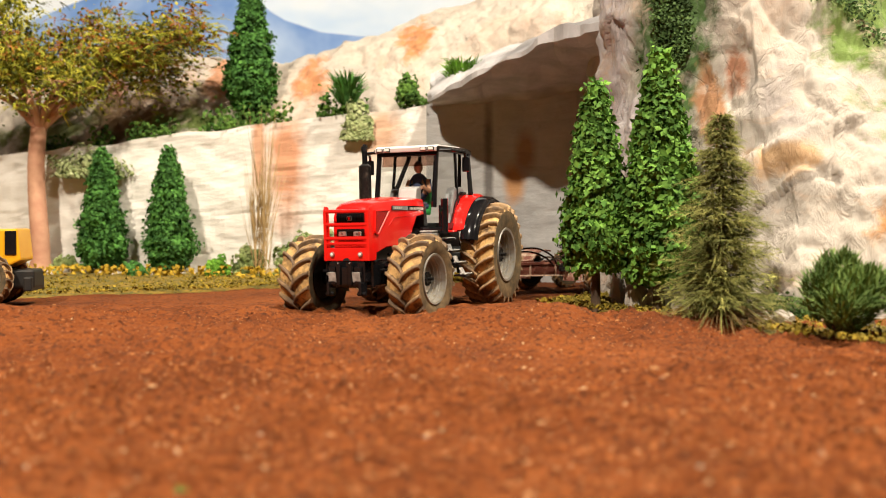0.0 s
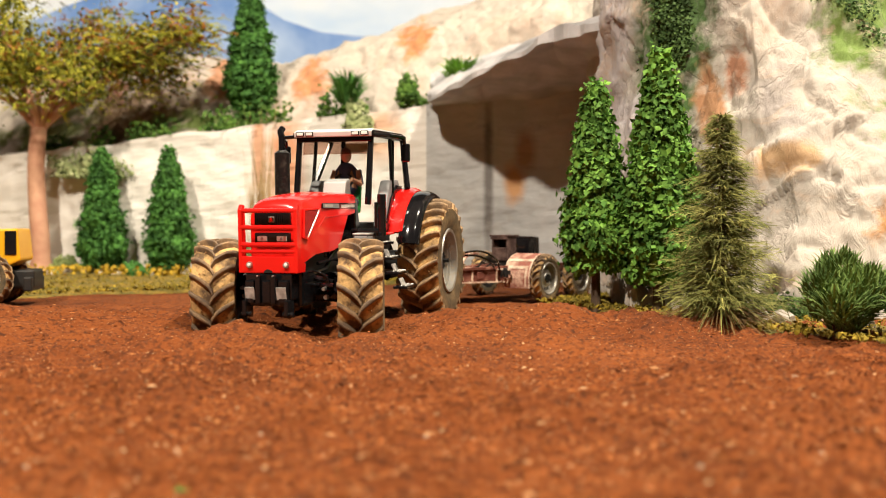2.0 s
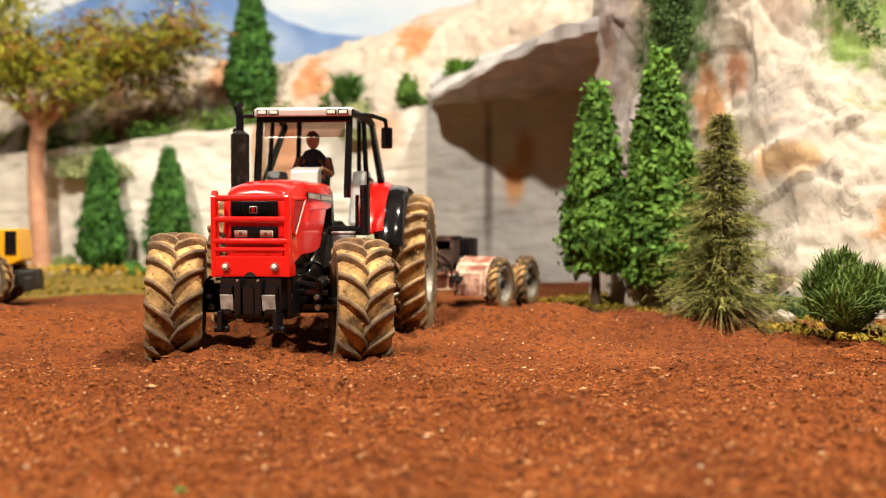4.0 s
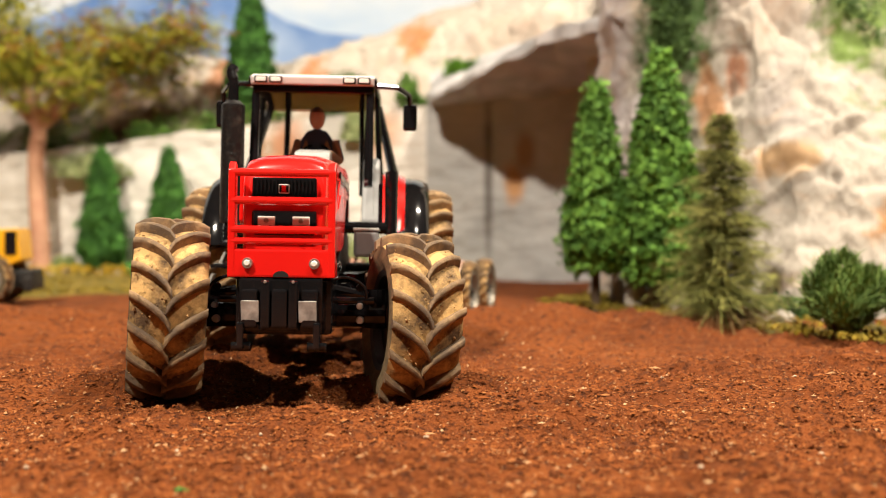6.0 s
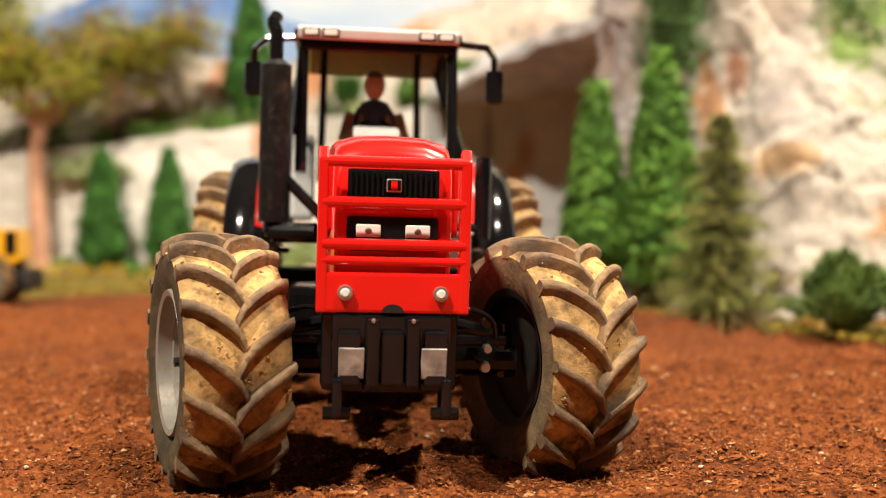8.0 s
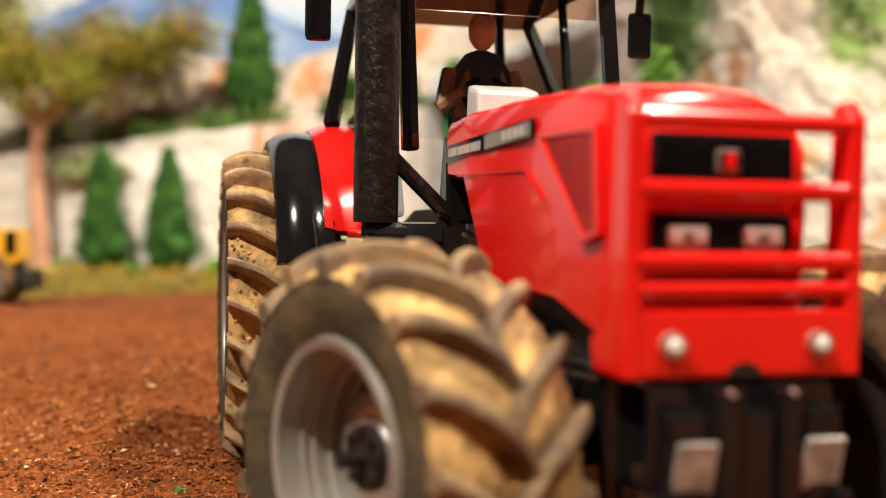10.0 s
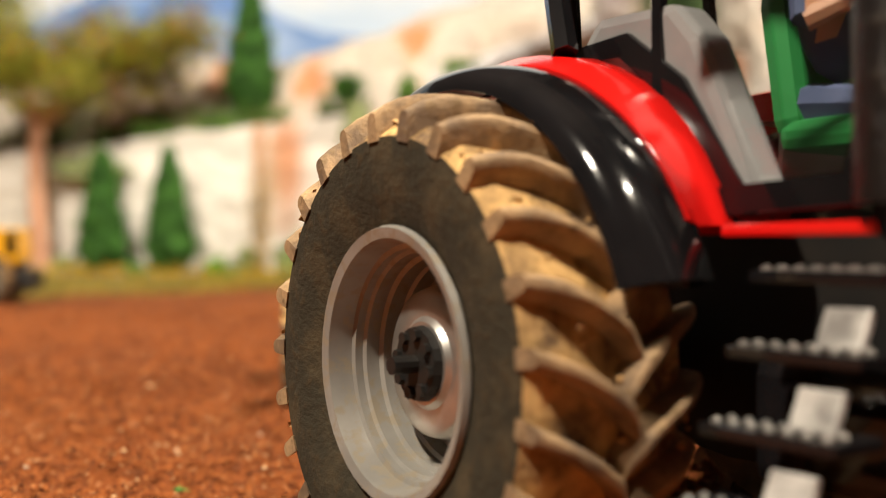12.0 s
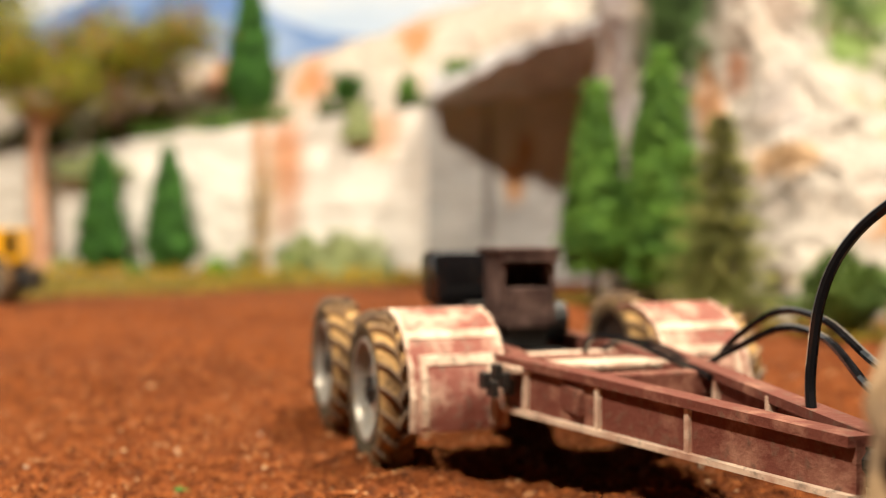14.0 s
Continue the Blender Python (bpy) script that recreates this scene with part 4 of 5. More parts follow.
# ---- wheels ----
def tyre_parts(root, r, w, lugs, rim_r, dish, hub, side=1):
    """A cleated farm tyre round the y axis, outer side at +y, with rim and hub."""
    def put(name, bm, mat, parent, label="", smooth=False):
        bm.transform(Matrix.Diagonal((1, side, 1, 1)))
        return part(name, bm, mat, parent, label, None, smooth)

    h = w / 2
    lug = r * 0.105
    body = r - lug
    tread = [(body * 0.93, -h * 0.97), (body * 0.985, -h * 0.8), (body, -h * 0.4), (body, h * 0.4), (body * 0.985, h * 0.8), (body * 0.93, h * 0.97)]
    wall = [(rim_r, h * 0.70), (rim_r * 1.04, h * 0.82), (rim_r + (body - rim_r) * 0.45, h * 1.0), (body * 0.93, h * 0.97)]
    tyre = put("tyre", lathe(bm_new(), tread, 56), CARCASS, root, "muddy tan ribbed rubber tyre", smooth=True)
    bm = bm_new()
    lathe(bm, wall, 56)
    lathe(bm, [(p, -q) for p, q in wall], 56)
    put("sidewall", bm, DUST_SIDE if side > 0 else FRONT_SIDE if r < 3 else SIDE, tyre, "tan dusty rubber sidewall" if side > 0 else "dark dusty rubber sidewall", smooth=True)
    bm = bm_new()
    pitch = 2 * math.pi / lugs
    for s in (1, -1):
        for k in range(lugs):
            rings = []
            for i in range(8):
                u = i / 7
                y = s * (-0.07 * h + 1.07 * h * u)
                a = (k + (0.5 if s < 0 else 0)) * pitch + pitch * 1.02 * u ** 0.62
                rad = body * (1.0 - 0.06 * max(0, (abs(y) / h - 0.5) * 2) ** 2)
                half = pitch * (0.098 + 0.035 * (1 - u) ** 2 + 0.02 * u * u) * (1 + 0.12 * noise.noise((k * 3.1 + s, u * 4, r)))
                top = rad + lug * (1.0 - 0.22 * u ** 3) * (0.82 if i == 0 else 1.0)
                low = rad * 0.97
                rings.append([(q * math.cos(b), y, q * math.sin(b)) for q, b in ((low, a - half * 1.40), (rad + lug * 0.55, a - half * 1.12), (top * 0.99, a - half * 0.86), (top, a - half * 0.4), (top, a + half * 0.4), (top * 0.99, a + half * 0.86), (rad + lug * 0.55, a + half * 1.12), (low, a + half * 1.40))])
            loft(bm, rings)
    put("tread", bm, REAR_LUG if r > 3 else LUG, tyre, "worn brown rubber cleats", True)
    rnd = random.Random(int(r * 100) + lugs + side)
    verts, faces = [], []
    for _ in range(int(420 * r / 3)):
        a, y = rnd.uniform(0, 6.283), rnd.uniform(-0.92, 0.92)
        if noise.noise((math.cos(a) * 3, math.sin(a) * 3, y * 2)) < -0.05:
            continue
        d = Vector((math.cos(a), 0, math.sin(a)))
        q = body * (0.998 - 0.05 * max(0, abs(y) - 0.5)) + rnd.choice((0.0, 0.0, 0.3)) * lug
        clump(verts, faces, d * q + Vector((0, y * h, 0)), d + Vector((rnd.gauss(0, 0.4), rnd.gauss(0, 0.4), rnd.gauss(0, 0.4))), rnd.uniform(0.03, 0.085) * r / 3, rnd)
    tagged(mesh_part("caked_mud", py_mesh("caked_mud", verts, faces), MUD, tyre, "crumbs of caked tan mud"), kind="stuff")
    rim = put("rim", lathe(bm_new(), [(rim_r * 1.06, h * 0.86), (rim_r * 1.04, h * 0.93), (rim_r * 0.96, h * 0.90), (rim_r * 0.93, h * 0.70), (rim_r * 0.92, h * 0.62), (rim_r * 0.88, h * 0.60), (rim_r * 0.88, h * 0.50), (rim_r * 0.85, h * 0.47), (rim_r * 0.85, h * 0.30), (rim_r * 0.81, h * 0.27), (rim_r * 0.81, h * 0.08), (rim_r * 0.78, h * 0.05), (rim_r * 0.77, -h * 0.14), (rim_r * 0.60, -h * 0.18), (rim_r * 0.50, dish), (rim_r * 0.45, dish + 0.15 * rim_r), (rim_r * 0.27, dish + 0.17 * rim_r), (0.02, dish + 0.17 * rim_r)], 44), RIM, root, "grey dished metal rim", smooth=True)
    put("wheel_disc", lathe(bm_new(), [(rim_r * 0.60, dish + 0.06 * rim_r), (rim_r * 0.57, dish + 0.17 * rim_r), (rim_r * 0.53, dish + 0.20 * rim_r), (rim_r * 0.36, dish + 0.20 * rim_r), (rim_r * 0.32, dish + 0.24 * rim_r), (rim_r * 0.20, dish + 0.24 * rim_r)], 40), SILVER, rim, "bright silver wheel disc", smooth=True)
    put("inner_rim", lathe(bm_new(), [(rim_r * 1.06, -h * 0.86), (rim_r * 0.94, -h * 0.8), (rim_r * 0.9, -h * 0.55), (rim_r * 0.5, -h * 0.5), (0.05, -h * 0.5)], 40), DULL, rim, smooth=True)
    bm = bm_new()
    rod(bm, (0, dish + 0.15 * rim_r, 0), (0, dish + 0.31 * rim_r, 0), rim_r * 0.31, rim_r * 0.28, 18)
    for k in range(8):
        a = k * math.pi / 4
        rod(bm, (rim_r * 0.225 * math.cos(a), dish + 0.30 * rim_r, rim_r * 0.225 * math.sin(a)), (rim_r * 0.225 * math.cos(a), dish + 0.35 * rim_r, rim_r * 0.225 * math.sin(a)), rim_r * 0.05, None, 6)
    rod(bm, (0, dish + 0.1, 0), (0, hub, 0), rim_r * 0.07, None, 10)
    put("hub", bm, DULL, rim, "black hub with bolts and axle stub")


def tractor_wheel(tractor, name, r, w, lugs, rim_r, dish, hub, label, side):
    ob = new(name)
    ob.empty_display_size = 0.01
    ob.parent = tractor
    tagged(ob, label)
    tyre_parts(ob, r, w, lugs, rim_r, dish, hub, side)
    return ob


# ---- tractor ----
REAR_R, FRONT_R, WHEELBASE = 3.18, 2.50, 10.75


def hood_section(x, half, low, high, crown):
    pts = []
    for y, z in ((-1, 0), (-1.02, 0.55), (-1.0, 0.84), (-0.92, 0.945), (-0.55, 0.99), (0, 1.0), (0.55, 0.99), (0.92, 0.945), (1.0, 0.84), (1.02, 0.55), (1, 0)):
        pts.append((x - (0.0 if z < 0.9 else crown), y * half, low + (high - low) * z))
    return pts


def build_tractor():
    t = thing("tractor", at(0, 69, 0), "glossy red model tractor with muddy tyres and black cab frame", "tractor")
    # engine hood
    bm = bm_new()
    loft(bm, [hood_section(5.25, 1.28, 5.72, 6.76, 0), hood_section(6.35, 1.28, 5.62, 6.81, 0), hood_section(7.6, 1.28, 4.1, 6.83, 0), hood_section(8.5, 1.27, 3.95, 6.83, 0), hood_section(10.6, 1.23, 3.9, 6.71, 0), hood_section(11.8, 1.18, 3.6, 6.57, 0), hood_section(12.35, 1.12, 3.4, 6.40, 0.06), hood_section(12.6, 1.06, 3.4, 6.18, 0.16)])
    hood = part("hood", bm, RED, t, "glossy red engine hood", smooth=True)
    hood.modifiers.new("edges", "BEVEL").width = 0.0006
    hood.modifiers["edges"].limit_method = "ANGLE"
    for s in (1, -1):
        bm = bm_new()
        prism(bm, [(10.25, 5.98), (11.85, 5.94), (11.95, 4.85), (11.7, 4.75)], 1.20 * s, 1.275 * s)
        vent = part("hood_vent", bm, VENT, hood, "dark red triangular side grille")
        bm = bm_new()
        pipe(bm, [(10.15, 1.27 * s, 6.05), (11.95, 1.22 * s, 6.00), (12.05, 1.22 * s, 4.8), (11.7, 1.24 * s, 4.7), (10.15, 1.27 * s, 6.05)], 0.07, 6)
        part("vent_frame", bm, RED, vent)
        for k in range(11):
            z = 5.86 - 0.09 * k
            part("vent_slat", rod(bm_new(), (10.45 + 0.11 * k, 1.28 * s, z), (11.86, 1.255 * s, z - 0.01), 0.018, None, 5), VENT, vent)
        part("hood_seam", pipe(bm_new(), [(6.1, 1.303 * s, 5.70), (9.6, 1.295 * s, 5.62), (10.3, 1.28 * s, 5.2)], 0.022, 5), RED, hood)
        bm = bm_new()
        prism(bm, [(5.32, 6.27), (9.9, 6.30), (9.9, 6.05), (5.32, 5.96)], 1.27 * s, 1.318 * s)
        stripe = part("name_stripe", bm, BLACK, hood, "black stripe with pale lettering bars")
        for k in range(14):
            x = 5.5 + 0.142 * k
            wide = 0.085 + 0.02 * (k % 3)
            part("lettering_bar", prism(bm_new(), [(x, 6.055), (x + wide, 6.055), (x + wide, 6.195), (x, 6.195)], 1.318 * s, 1.326 * s), PALE, stripe, "pale lettering bar")
        part("model_plate", prism(bm_new(), [(7.7, 6.035), (9.84, 6.075), (9.84, 6.275), (7.7, 6.25)], 1.318 * s, 1.324 * s), GREY, stripe, "grey model plate")
        for x in (8.6, 8.87, 9.14, 9.41):
            part("plate_mark", prism(bm_new(), [(x, 6.10), (x + 0.17, 6.103), (x + 0.17, 6.23), (x, 6.23)], 1.324 * s, 1.332 * s), PALE, stripe, "pale number bar")
    # grille and lamps
    bm = bm_new()
    box(bm, (12.60, 0, 5.60), (0.14, 1.72, 0.62), 0.05)
    for k in range(17):
        box(bm, (12.70, -0.8 + k * 0.1, 5.60), (0.05, 0.03, 0.52))
    grille = part("grille", bm, BLACK, t, "black ribbed radiator grille")
    bm = bm_new()
    box(bm, (12.74, 0, 5.60), (0.05, 0.30, 0.26), 0.04)
    part("badge", bm, SILVER, grille, "silver framed badge")
    part("badge_field", box(bm_new(), (12.775, 0, 5.60), (0.03, 0.24, 0.20), 0.012), BLACK, grille)
    part("badge_mark", prism(bm_new(), [(12.79, 5.52), (12.80, 5.52), (12.80, 5.68), (12.79, 5.68)], -0.06, 0.06), RED, grille, "small red mark")
    bm = bm_new()
    box(bm, (12.60, 0, 4.78), (0.14, 1.72, 0.48), 0.06)
    part("lamp_panel", bm, BLACK, t)
    for s in (1, -1):
        bm = bm_new()
        box(bm, (12.70, 0.46 * s, 4.75), (0.10, 0.46, 0.24), 0.03)
        lamp = part("headlight", bm, LENS, t, "clear rectangular headlight")
        part("bulb", rod(bm_new(), (12.74, 0.46 * s, 4.75), (12.78, 0.46 * s, 4.75), 0.075, 0.05, 12), SCUFF, lamp, "brownish bulb socket")
    for z in (4.42, 4.22):
        bm = bm_new()
        box(bm, (12.62, 0, z), (0.10, 1.6, 0.10), 0.03)
        part("lower_grille", bm, BLACK, t)
    bm = bm_new()
    box(bm, (12.55, 0, 4.32), (0.10, 1.9, 0.9), 0.05)
    part("nose_panel", bm, RED, t)
    # guard bars
    bm = bm_new()
    box(bm, (13.10, 0, 3.62), (0.14, 2.72, 0.74), 0.06)
    guard = part("front_guard", bm, RED, t, "red guard of welded bars")
    for s in (1, -1):
        bm = bm_new()
        prism(bm, [(13.18, 3.25), (13.22, 6.05), (13.05, 6.28), (12.85, 6.22), (12.92, 5.9), (12.80, 3.9), (12.2, 3.6), (12.3, 3.25)], 1.21 * s, 1.40 * s, 0.04)
        part("guard_upright", bm, RED, guard)
        bm = bm_new()
        rod(bm, (13.15, 0.87 * s, 3.62), (13.28, 0.87 * s, 3.62), 0.15, 0.13, 16)
        fog = part("fog_lamp", bm, SILVER, guard, "small round chrome-ringed lamp")
        bm = bm_new()
        rod(bm, (13.27, 0.87 * s, 3.62), (13.31, 0.87 * s, 3.62), 0.10, 0.06, 14)
        part("lens", bm, LENS, fog)
    for z in (6.00, 5.26, 4.50, 4.20):
        bm = bm_new()
        rod(bm, (13.12, -1.3, z), (13.12, 1.3, z), 0.105 if z > 4.4 else 0.085, None, 12)
        part("guard_bar", bm, RED, guard)
    part("guard_notch", loft(bm_new(), [[(x, 0.21 * math.cos(math.pi * i / 10), 3.262 + 0.16 * math.sin(math.pi * i / 10)) for i in range(11)] for x in (13.160, 13.176)]), DULL, guard, "dark rounded notch")
    # frame, engine, axles
    bm = bm_new()
    prism(bm, [(-1.6, 2.2), (-1.6, 4.6), (1.0, 5.2), (5.2, 5.2), (5.4, 4.4), (12.2, 4.0), (12.6, 3.2), (12.4, 2.3), (8.0, 2.0), (2.0, 1.8)], -0.95, 0.95, 0.08)
    part("chassis", bm, DULL, t, "black engine block and chassis")
    for k in range(7):
        bm = bm_new()
        box(bm, (6.2 + k * 0.8, 0, 4.2 - 0.1 * (k % 2)), (0.45, 2.1 - 0.2 * (k % 3), 0.8), 0.08)
        part("engine_block", bm, BLACK, t)
    for s in (1, -1):
        part("engine_pipe", pipe(bm_new(), [(5.6, 1.0 * s, 4.7), (7.5, 1.15 * s, 4.5), (9.0, 1.1 * s, 3.2), (11.5, 1.1 * s, 3.0)], 0.10, 7), BLACK, t)
        part("engine_pipe", pipe(bm_new(), [(6.6, 1.1 * s, 3.4), (8.4, 1.2 * s, 3.6), (10.2, 1.15 * s, 3.5)], 0.08, 7), BLACK, t)
        part("air_tank", rod(bm_new(), (7.0, 1.3 * s, 2.6), (9.0, 1.3 * s, 2.6), 0.42, None, 14), BLACK, t, "shiny black cylindrical tank")
        part("fuel_tank", box(bm_new(), (4.6, 1.6 * s, 2.6), (2.4, 1.2, 1.4), 0.2), BLACK, t)
    bm = bm_new()
    rod(bm, (0, -3.6, 3.05), (0, 3.6, 3.05), 0.55, None, 14)
    part("rear_axle", bm, DULL, t)
    bm = bm_new()
    rod(bm, (WHEELBASE, -2.7, 2.15), (WHEELBASE, 2.7, 2.15), 0.36, None, 12)
    box(bm, (WHEELBASE, 0, 2.5), (1.2, 1.5, 1.0), 0.2)
    part("front_axle", bm, BLACK, t, "black front axle")
    part("axle_cradle", box(bm_new(), (WHEELBASE + 0.9, 0, 2.5), (1.6, 2.6, 1.6), 0.15), BLACK, t)
    for s in (1, -1):
        part("steering_knuckle", rod(bm_new(), (WHEELBASE, 2.45 * s, 1.8), (WHEELBASE, 2.45 * s, 2.9), 0.28, None, 12), BLACK, t)
        part("steering_rod", rod(bm_new(), (WHEELBASE + 0.6, 0.3 * s, 2.6), (WHEELBASE + 0.7, 2.4 * s, 2.6), 0.10, None, 8), BLACK, t)
        part("steering_cylinder", rod(bm_new(), (WHEELBASE + 0.3, 0.8 * s, 3.0), (WHEELBASE + 0.2, 2.2 * s, 2.7), 0.14, None, 8), BLACK, t)
        for x, z, r in ((WHEELBASE + 0.55, 2.95, 0.13), (WHEELBASE + 0.75, 2.45, 0.10), (WHEELBASE + 0.5, 2.05, 0.12)):
            part("knuckle_bolt", rod(bm_new(), (x, 2.0 * s, z), (x + 0.22, 2.0 * s, z), r, r * 0.8, 10), SILVER if z < 2.5 else BLACK, t, "bright bolt head" if z < 2.5 else "")
        part("brake_hose", tube(bm_new(), curve([(WHEELBASE + 1.0, 1.0 * s, 3.1), (WHEELBASE + 1.0, 1.6 * s, 3.25), (WHEELBASE + 0.8, 2.1 * s, 3.0), (WHEELBASE + 0.7, 2.2 * s, 2.5)]), 0.05, 7), BLACK, t, "thin black hose")
    part("battery_box", box(bm_new(), (5.9, 1.95, 4.25), (1.2, 0.8, 0.85), 0.1), GREY, t, "grey box beside the hood")
    part("box_lid", box(bm_new(), (5.9, 1.95, 4.72), (1.25, 0.86, 0.10), 0.04), SCUFF, t, "scuffed box lid")
    # front linkage
    bm = bm_new()
    box(bm, (12.7, 0, 2.65), (0.9, 2.2, 1.2), 0.08)
    link = part("front_linkage", bm, BLACK, t, "shiny black front linkage")
    for y in (-0.78, 0.0, 0.78):
        part("linkage_lug", box(bm_new(), (13.30, y, 2.45), (0.32, 0.42, 1.0), 0.06), BLACK, link)
    for y in (-0.36, 0.36):
        post = part("linkage_post", box(bm_new(), (13.42, y, 2.55), (0.26, 0.24, 1.25), 0.07), BLACK, link, "shiny black upright post")
        part("post_stud", rod(bm_new(), (13.50, y, 3.14), (13.58, y, 3.14), 0.05, 0.03, 10), SILVER, post, "bright stud")
    part("centre_plate", box(bm_new(), (13.40, 0, 2.40), (0.05, 0.34, 0.45), 0.02, (0, 8, 0)), SCUFF, link, "scuffed dark metal plate")
    part("linkage_beam", box(bm_new(), (13.1, 0, 1.95), (0.5, 2.1, 0.22), 0.05), BLACK, link)
    for s in (1, -1):
        bm = bm_new()
        box(bm, (13.2, 0.98 * s, 1.75), (0.8, 0.18, 0.7), 0.06)
        rod(bm, (13.3, 0.98 * s - 0.25, 1.45), (13.3, 0.98 * s + 0.25, 1.45), 0.12, None, 10)
        part("lift_arm", bm, BLACK, link)
        part("linkage_ram", rod(bm_new(), (13.4, 0.40 * s, 3.0), (13.3, 0.45 * s, 1.9), 0.10, None, 8), BLACK, link)
    for s in (1, -1):
        bm = bm_new()
        box(bm, (13.49, 0.74 * s, 2.38), (0.05, 0.46, 0.58), 0.02, (0, 14, 0))
        part("linkage_plate", bm, SCUFF, link, "scuffed metal plate")
    # cab
    bm = bm_new()
    prism(bm, [(4.95, 9.62), (5.0, 9.90), (4.7, 10.00), (0.2, 10.04), (-0.9, 9.95), (-0.95, 9.62)], -2.2, 2.2, 0.12)
    roof = part("roof", bm, BLACK, t, "cab roof")
    bm = bm_new()
    prism(bm, [(5.02, 9.66), (5.08, 9.93), (4.6, 10.07), (1.0, 10.10), (1.0, 9.98), (4.5, 9.92), (4.7, 9.66)], -2.1, 2.1, 0.05)
    part("roof_cap", bm, WHITE, roof, "white roof front panel")
    part("roof_header", box(bm_new(), (4.72, 0, 9.52), (0.22, 4.1, 0.22), 0.05), BLACK, roof, "black bar over the windscreen")
    for y in (-1.75, -1.25, 1.25, 1.75):
        bm = bm_new()
        box(bm, (5.05, y, 9.82), (0.10, 0.44, 0.24), 0.03)
        lamp = part("work_light", bm, BLACK, roof, "rectangular work light in a black frame")
        bm = bm_new()
        box(bm, (5.10, y, 9.82), (0.05, 0.34, 0.15), 0.02)
        part("lens", bm, LENS, lamp)
    for s in (1, -1):
        for name, a, b, r in (("front_pillar", (5.2, 1.95 * s, 6.2), (4.6, 1.95 * s, 9.7), 0.17), ("door_pillar", (2.2, 2.35 * s, 5.4), (1.9, 2.1 * s, 9.7), 0.12), ("rear_pillar", (0.9, 2.75 * s, 7.0), (-0.4, 2.1 * s, 9.7), 0.18)):
            bm = bm_new()
            rod(bm, a, b, r, r * 0.9, 6)
            part(name, bm, BLACK, t, "black cab pillar")
        part("rear_window_post", rod(bm_new(), (-0.3, 1.5 * s, 6.2), (-0.6, 1.45 * s, 9.65), 0.12, None, 6), BLACK, t)
        bm = bm_new()
        prism(bm, [(5.3, 4.9), (5.3, 6.3), (5.05, 6.3), (4.8, 5.2), (2.4, 5.1), (1.7, 6.6), (0.4, 7.05), (0.4, 6.7), (1.4, 6.3), (2.2, 4.8)], 2.30 * s, 2.45 * s, 0.04)
        part("door_sill", bm, BLACK, t)
        bm = bm_new()
        prism(bm, [(5.05, 6.2), (4.5, 9.65), (2.0, 9.65), (2.25, 5.3), (4.9, 5.3)], 2.10 * s, 2.13 * s)
        pane = part("side_pane", bm, GLASS, t, "clear cab glass")
        pane.visible_shadow = False
        bm = bm_new()
        pipe(bm, [(4.7, 2.1 * s, 9.72), (4.5, 2.9 * s, 9.70), (3.3, 3.30 * s, 9.62), (3.2, 3.32 * s, 9.3)], 0.095, 8)
        part("mirror_arm", bm, BLACK, t)
        bm = bm_new()
        box(bm, (3.15, 3.34 * s, 8.85), (0.22, 0.50, 0.95), 0.10)
        part("mirror", bm, BLACK, t, "black rear-view mirror housing")
    bm = bm_new()
    loft(bm, [[(5.22, -1.85, 6.4), (5.22, 1.85, 6.4), (5.25, 1.85, 6.4), (5.25, -1.85, 6.4)], [(4.68, -1.85, 9.65), (4.68, 1.85, 9.65), (4.71, 1.85, 9.65), (4.71, -1.85, 9.65)]])
    visor = part("sun_visor", box(bm_new(), (4.62, 0, 9.2), (0.05, 3.5, 0.85), 0.02, (0, -9, 0)), TINT, t, "brown tinted sun visor")
    visor.visible_shadow = False
    pane = part("windscreen", bm, GLASS, t, "clear windscreen")
    pane.visible_shadow = False
    bm = bm_new()
    prism(bm, [(5.3, 4.9), (5.3, 6.45), (5.0, 6.45), (4.6, 4.9)], -1.3, 1.3, 0.06)
    part("firewall", bm, BLACK, t)
    bm = bm_new()
    prism(bm, [(5.0, 6.4), (4.75, 7.38), (4.1, 7.55), (3.9, 6.0), (4.6, 6.0)], -0.62, 0.62, 0.1)
    part("dashboard", bm, WHITE, t, "pale grey dashboard")
    bm = bm_new()
    ring = [(3.55 - 0.35 * math.sin(a), 0.52 * math.cos(a), 7.35 + 0.45 * math.sin(a)) for a in [i * math.pi / 8 for i in range(17)]]
    pipe(bm, ring, 0.06, 6)
    rod(bm, (3.55, 0, 7.35), (4.2, 0, 6.8), 0.06, None, 6)
    part("steering_wheel", bm, BLACK, t)
    bm = bm_new()
    box(bm, (3.2, 0, 5.9), (1.3, 1.35, 0.4), 0.15)
    box(bm, (2.55, 0, 6.85), (0.45, 1.35, 1.9), 0.2, (0, -8, 0))
    part("seat", bm, GREEN, t, "green plastic driver seat")
    for s in (1, -1):
        bm = bm_new()
        prism(bm, [(0.6, 5.0), (0.7, 7.2), (1.0, 7.5), (2.3, 7.45), (2.7, 7.0), (3.6, 5.0)], 1.65 * s, 2.28 * s, 0.15)
        part("side_console", bm, GREY, t, "grey cab side console")
    bm = bm_new()
    rod(bm, (1.2, -1.9, 7.0), (1.25, -1.9, 7.25), 0.12, 0.1, 8)
    part("lever_knob", bm, ORANGE, t)
    # exhaust
    bm = bm_new()
    rod(bm, (5.45, -2.60, 4.9), (5.45, -2.60, 8.85), 0.39, None, 28)
    rod(bm, (5.45, -2.60, 8.85), (5.45, -2.60, 9.0), 0.39, 0.2, 28)
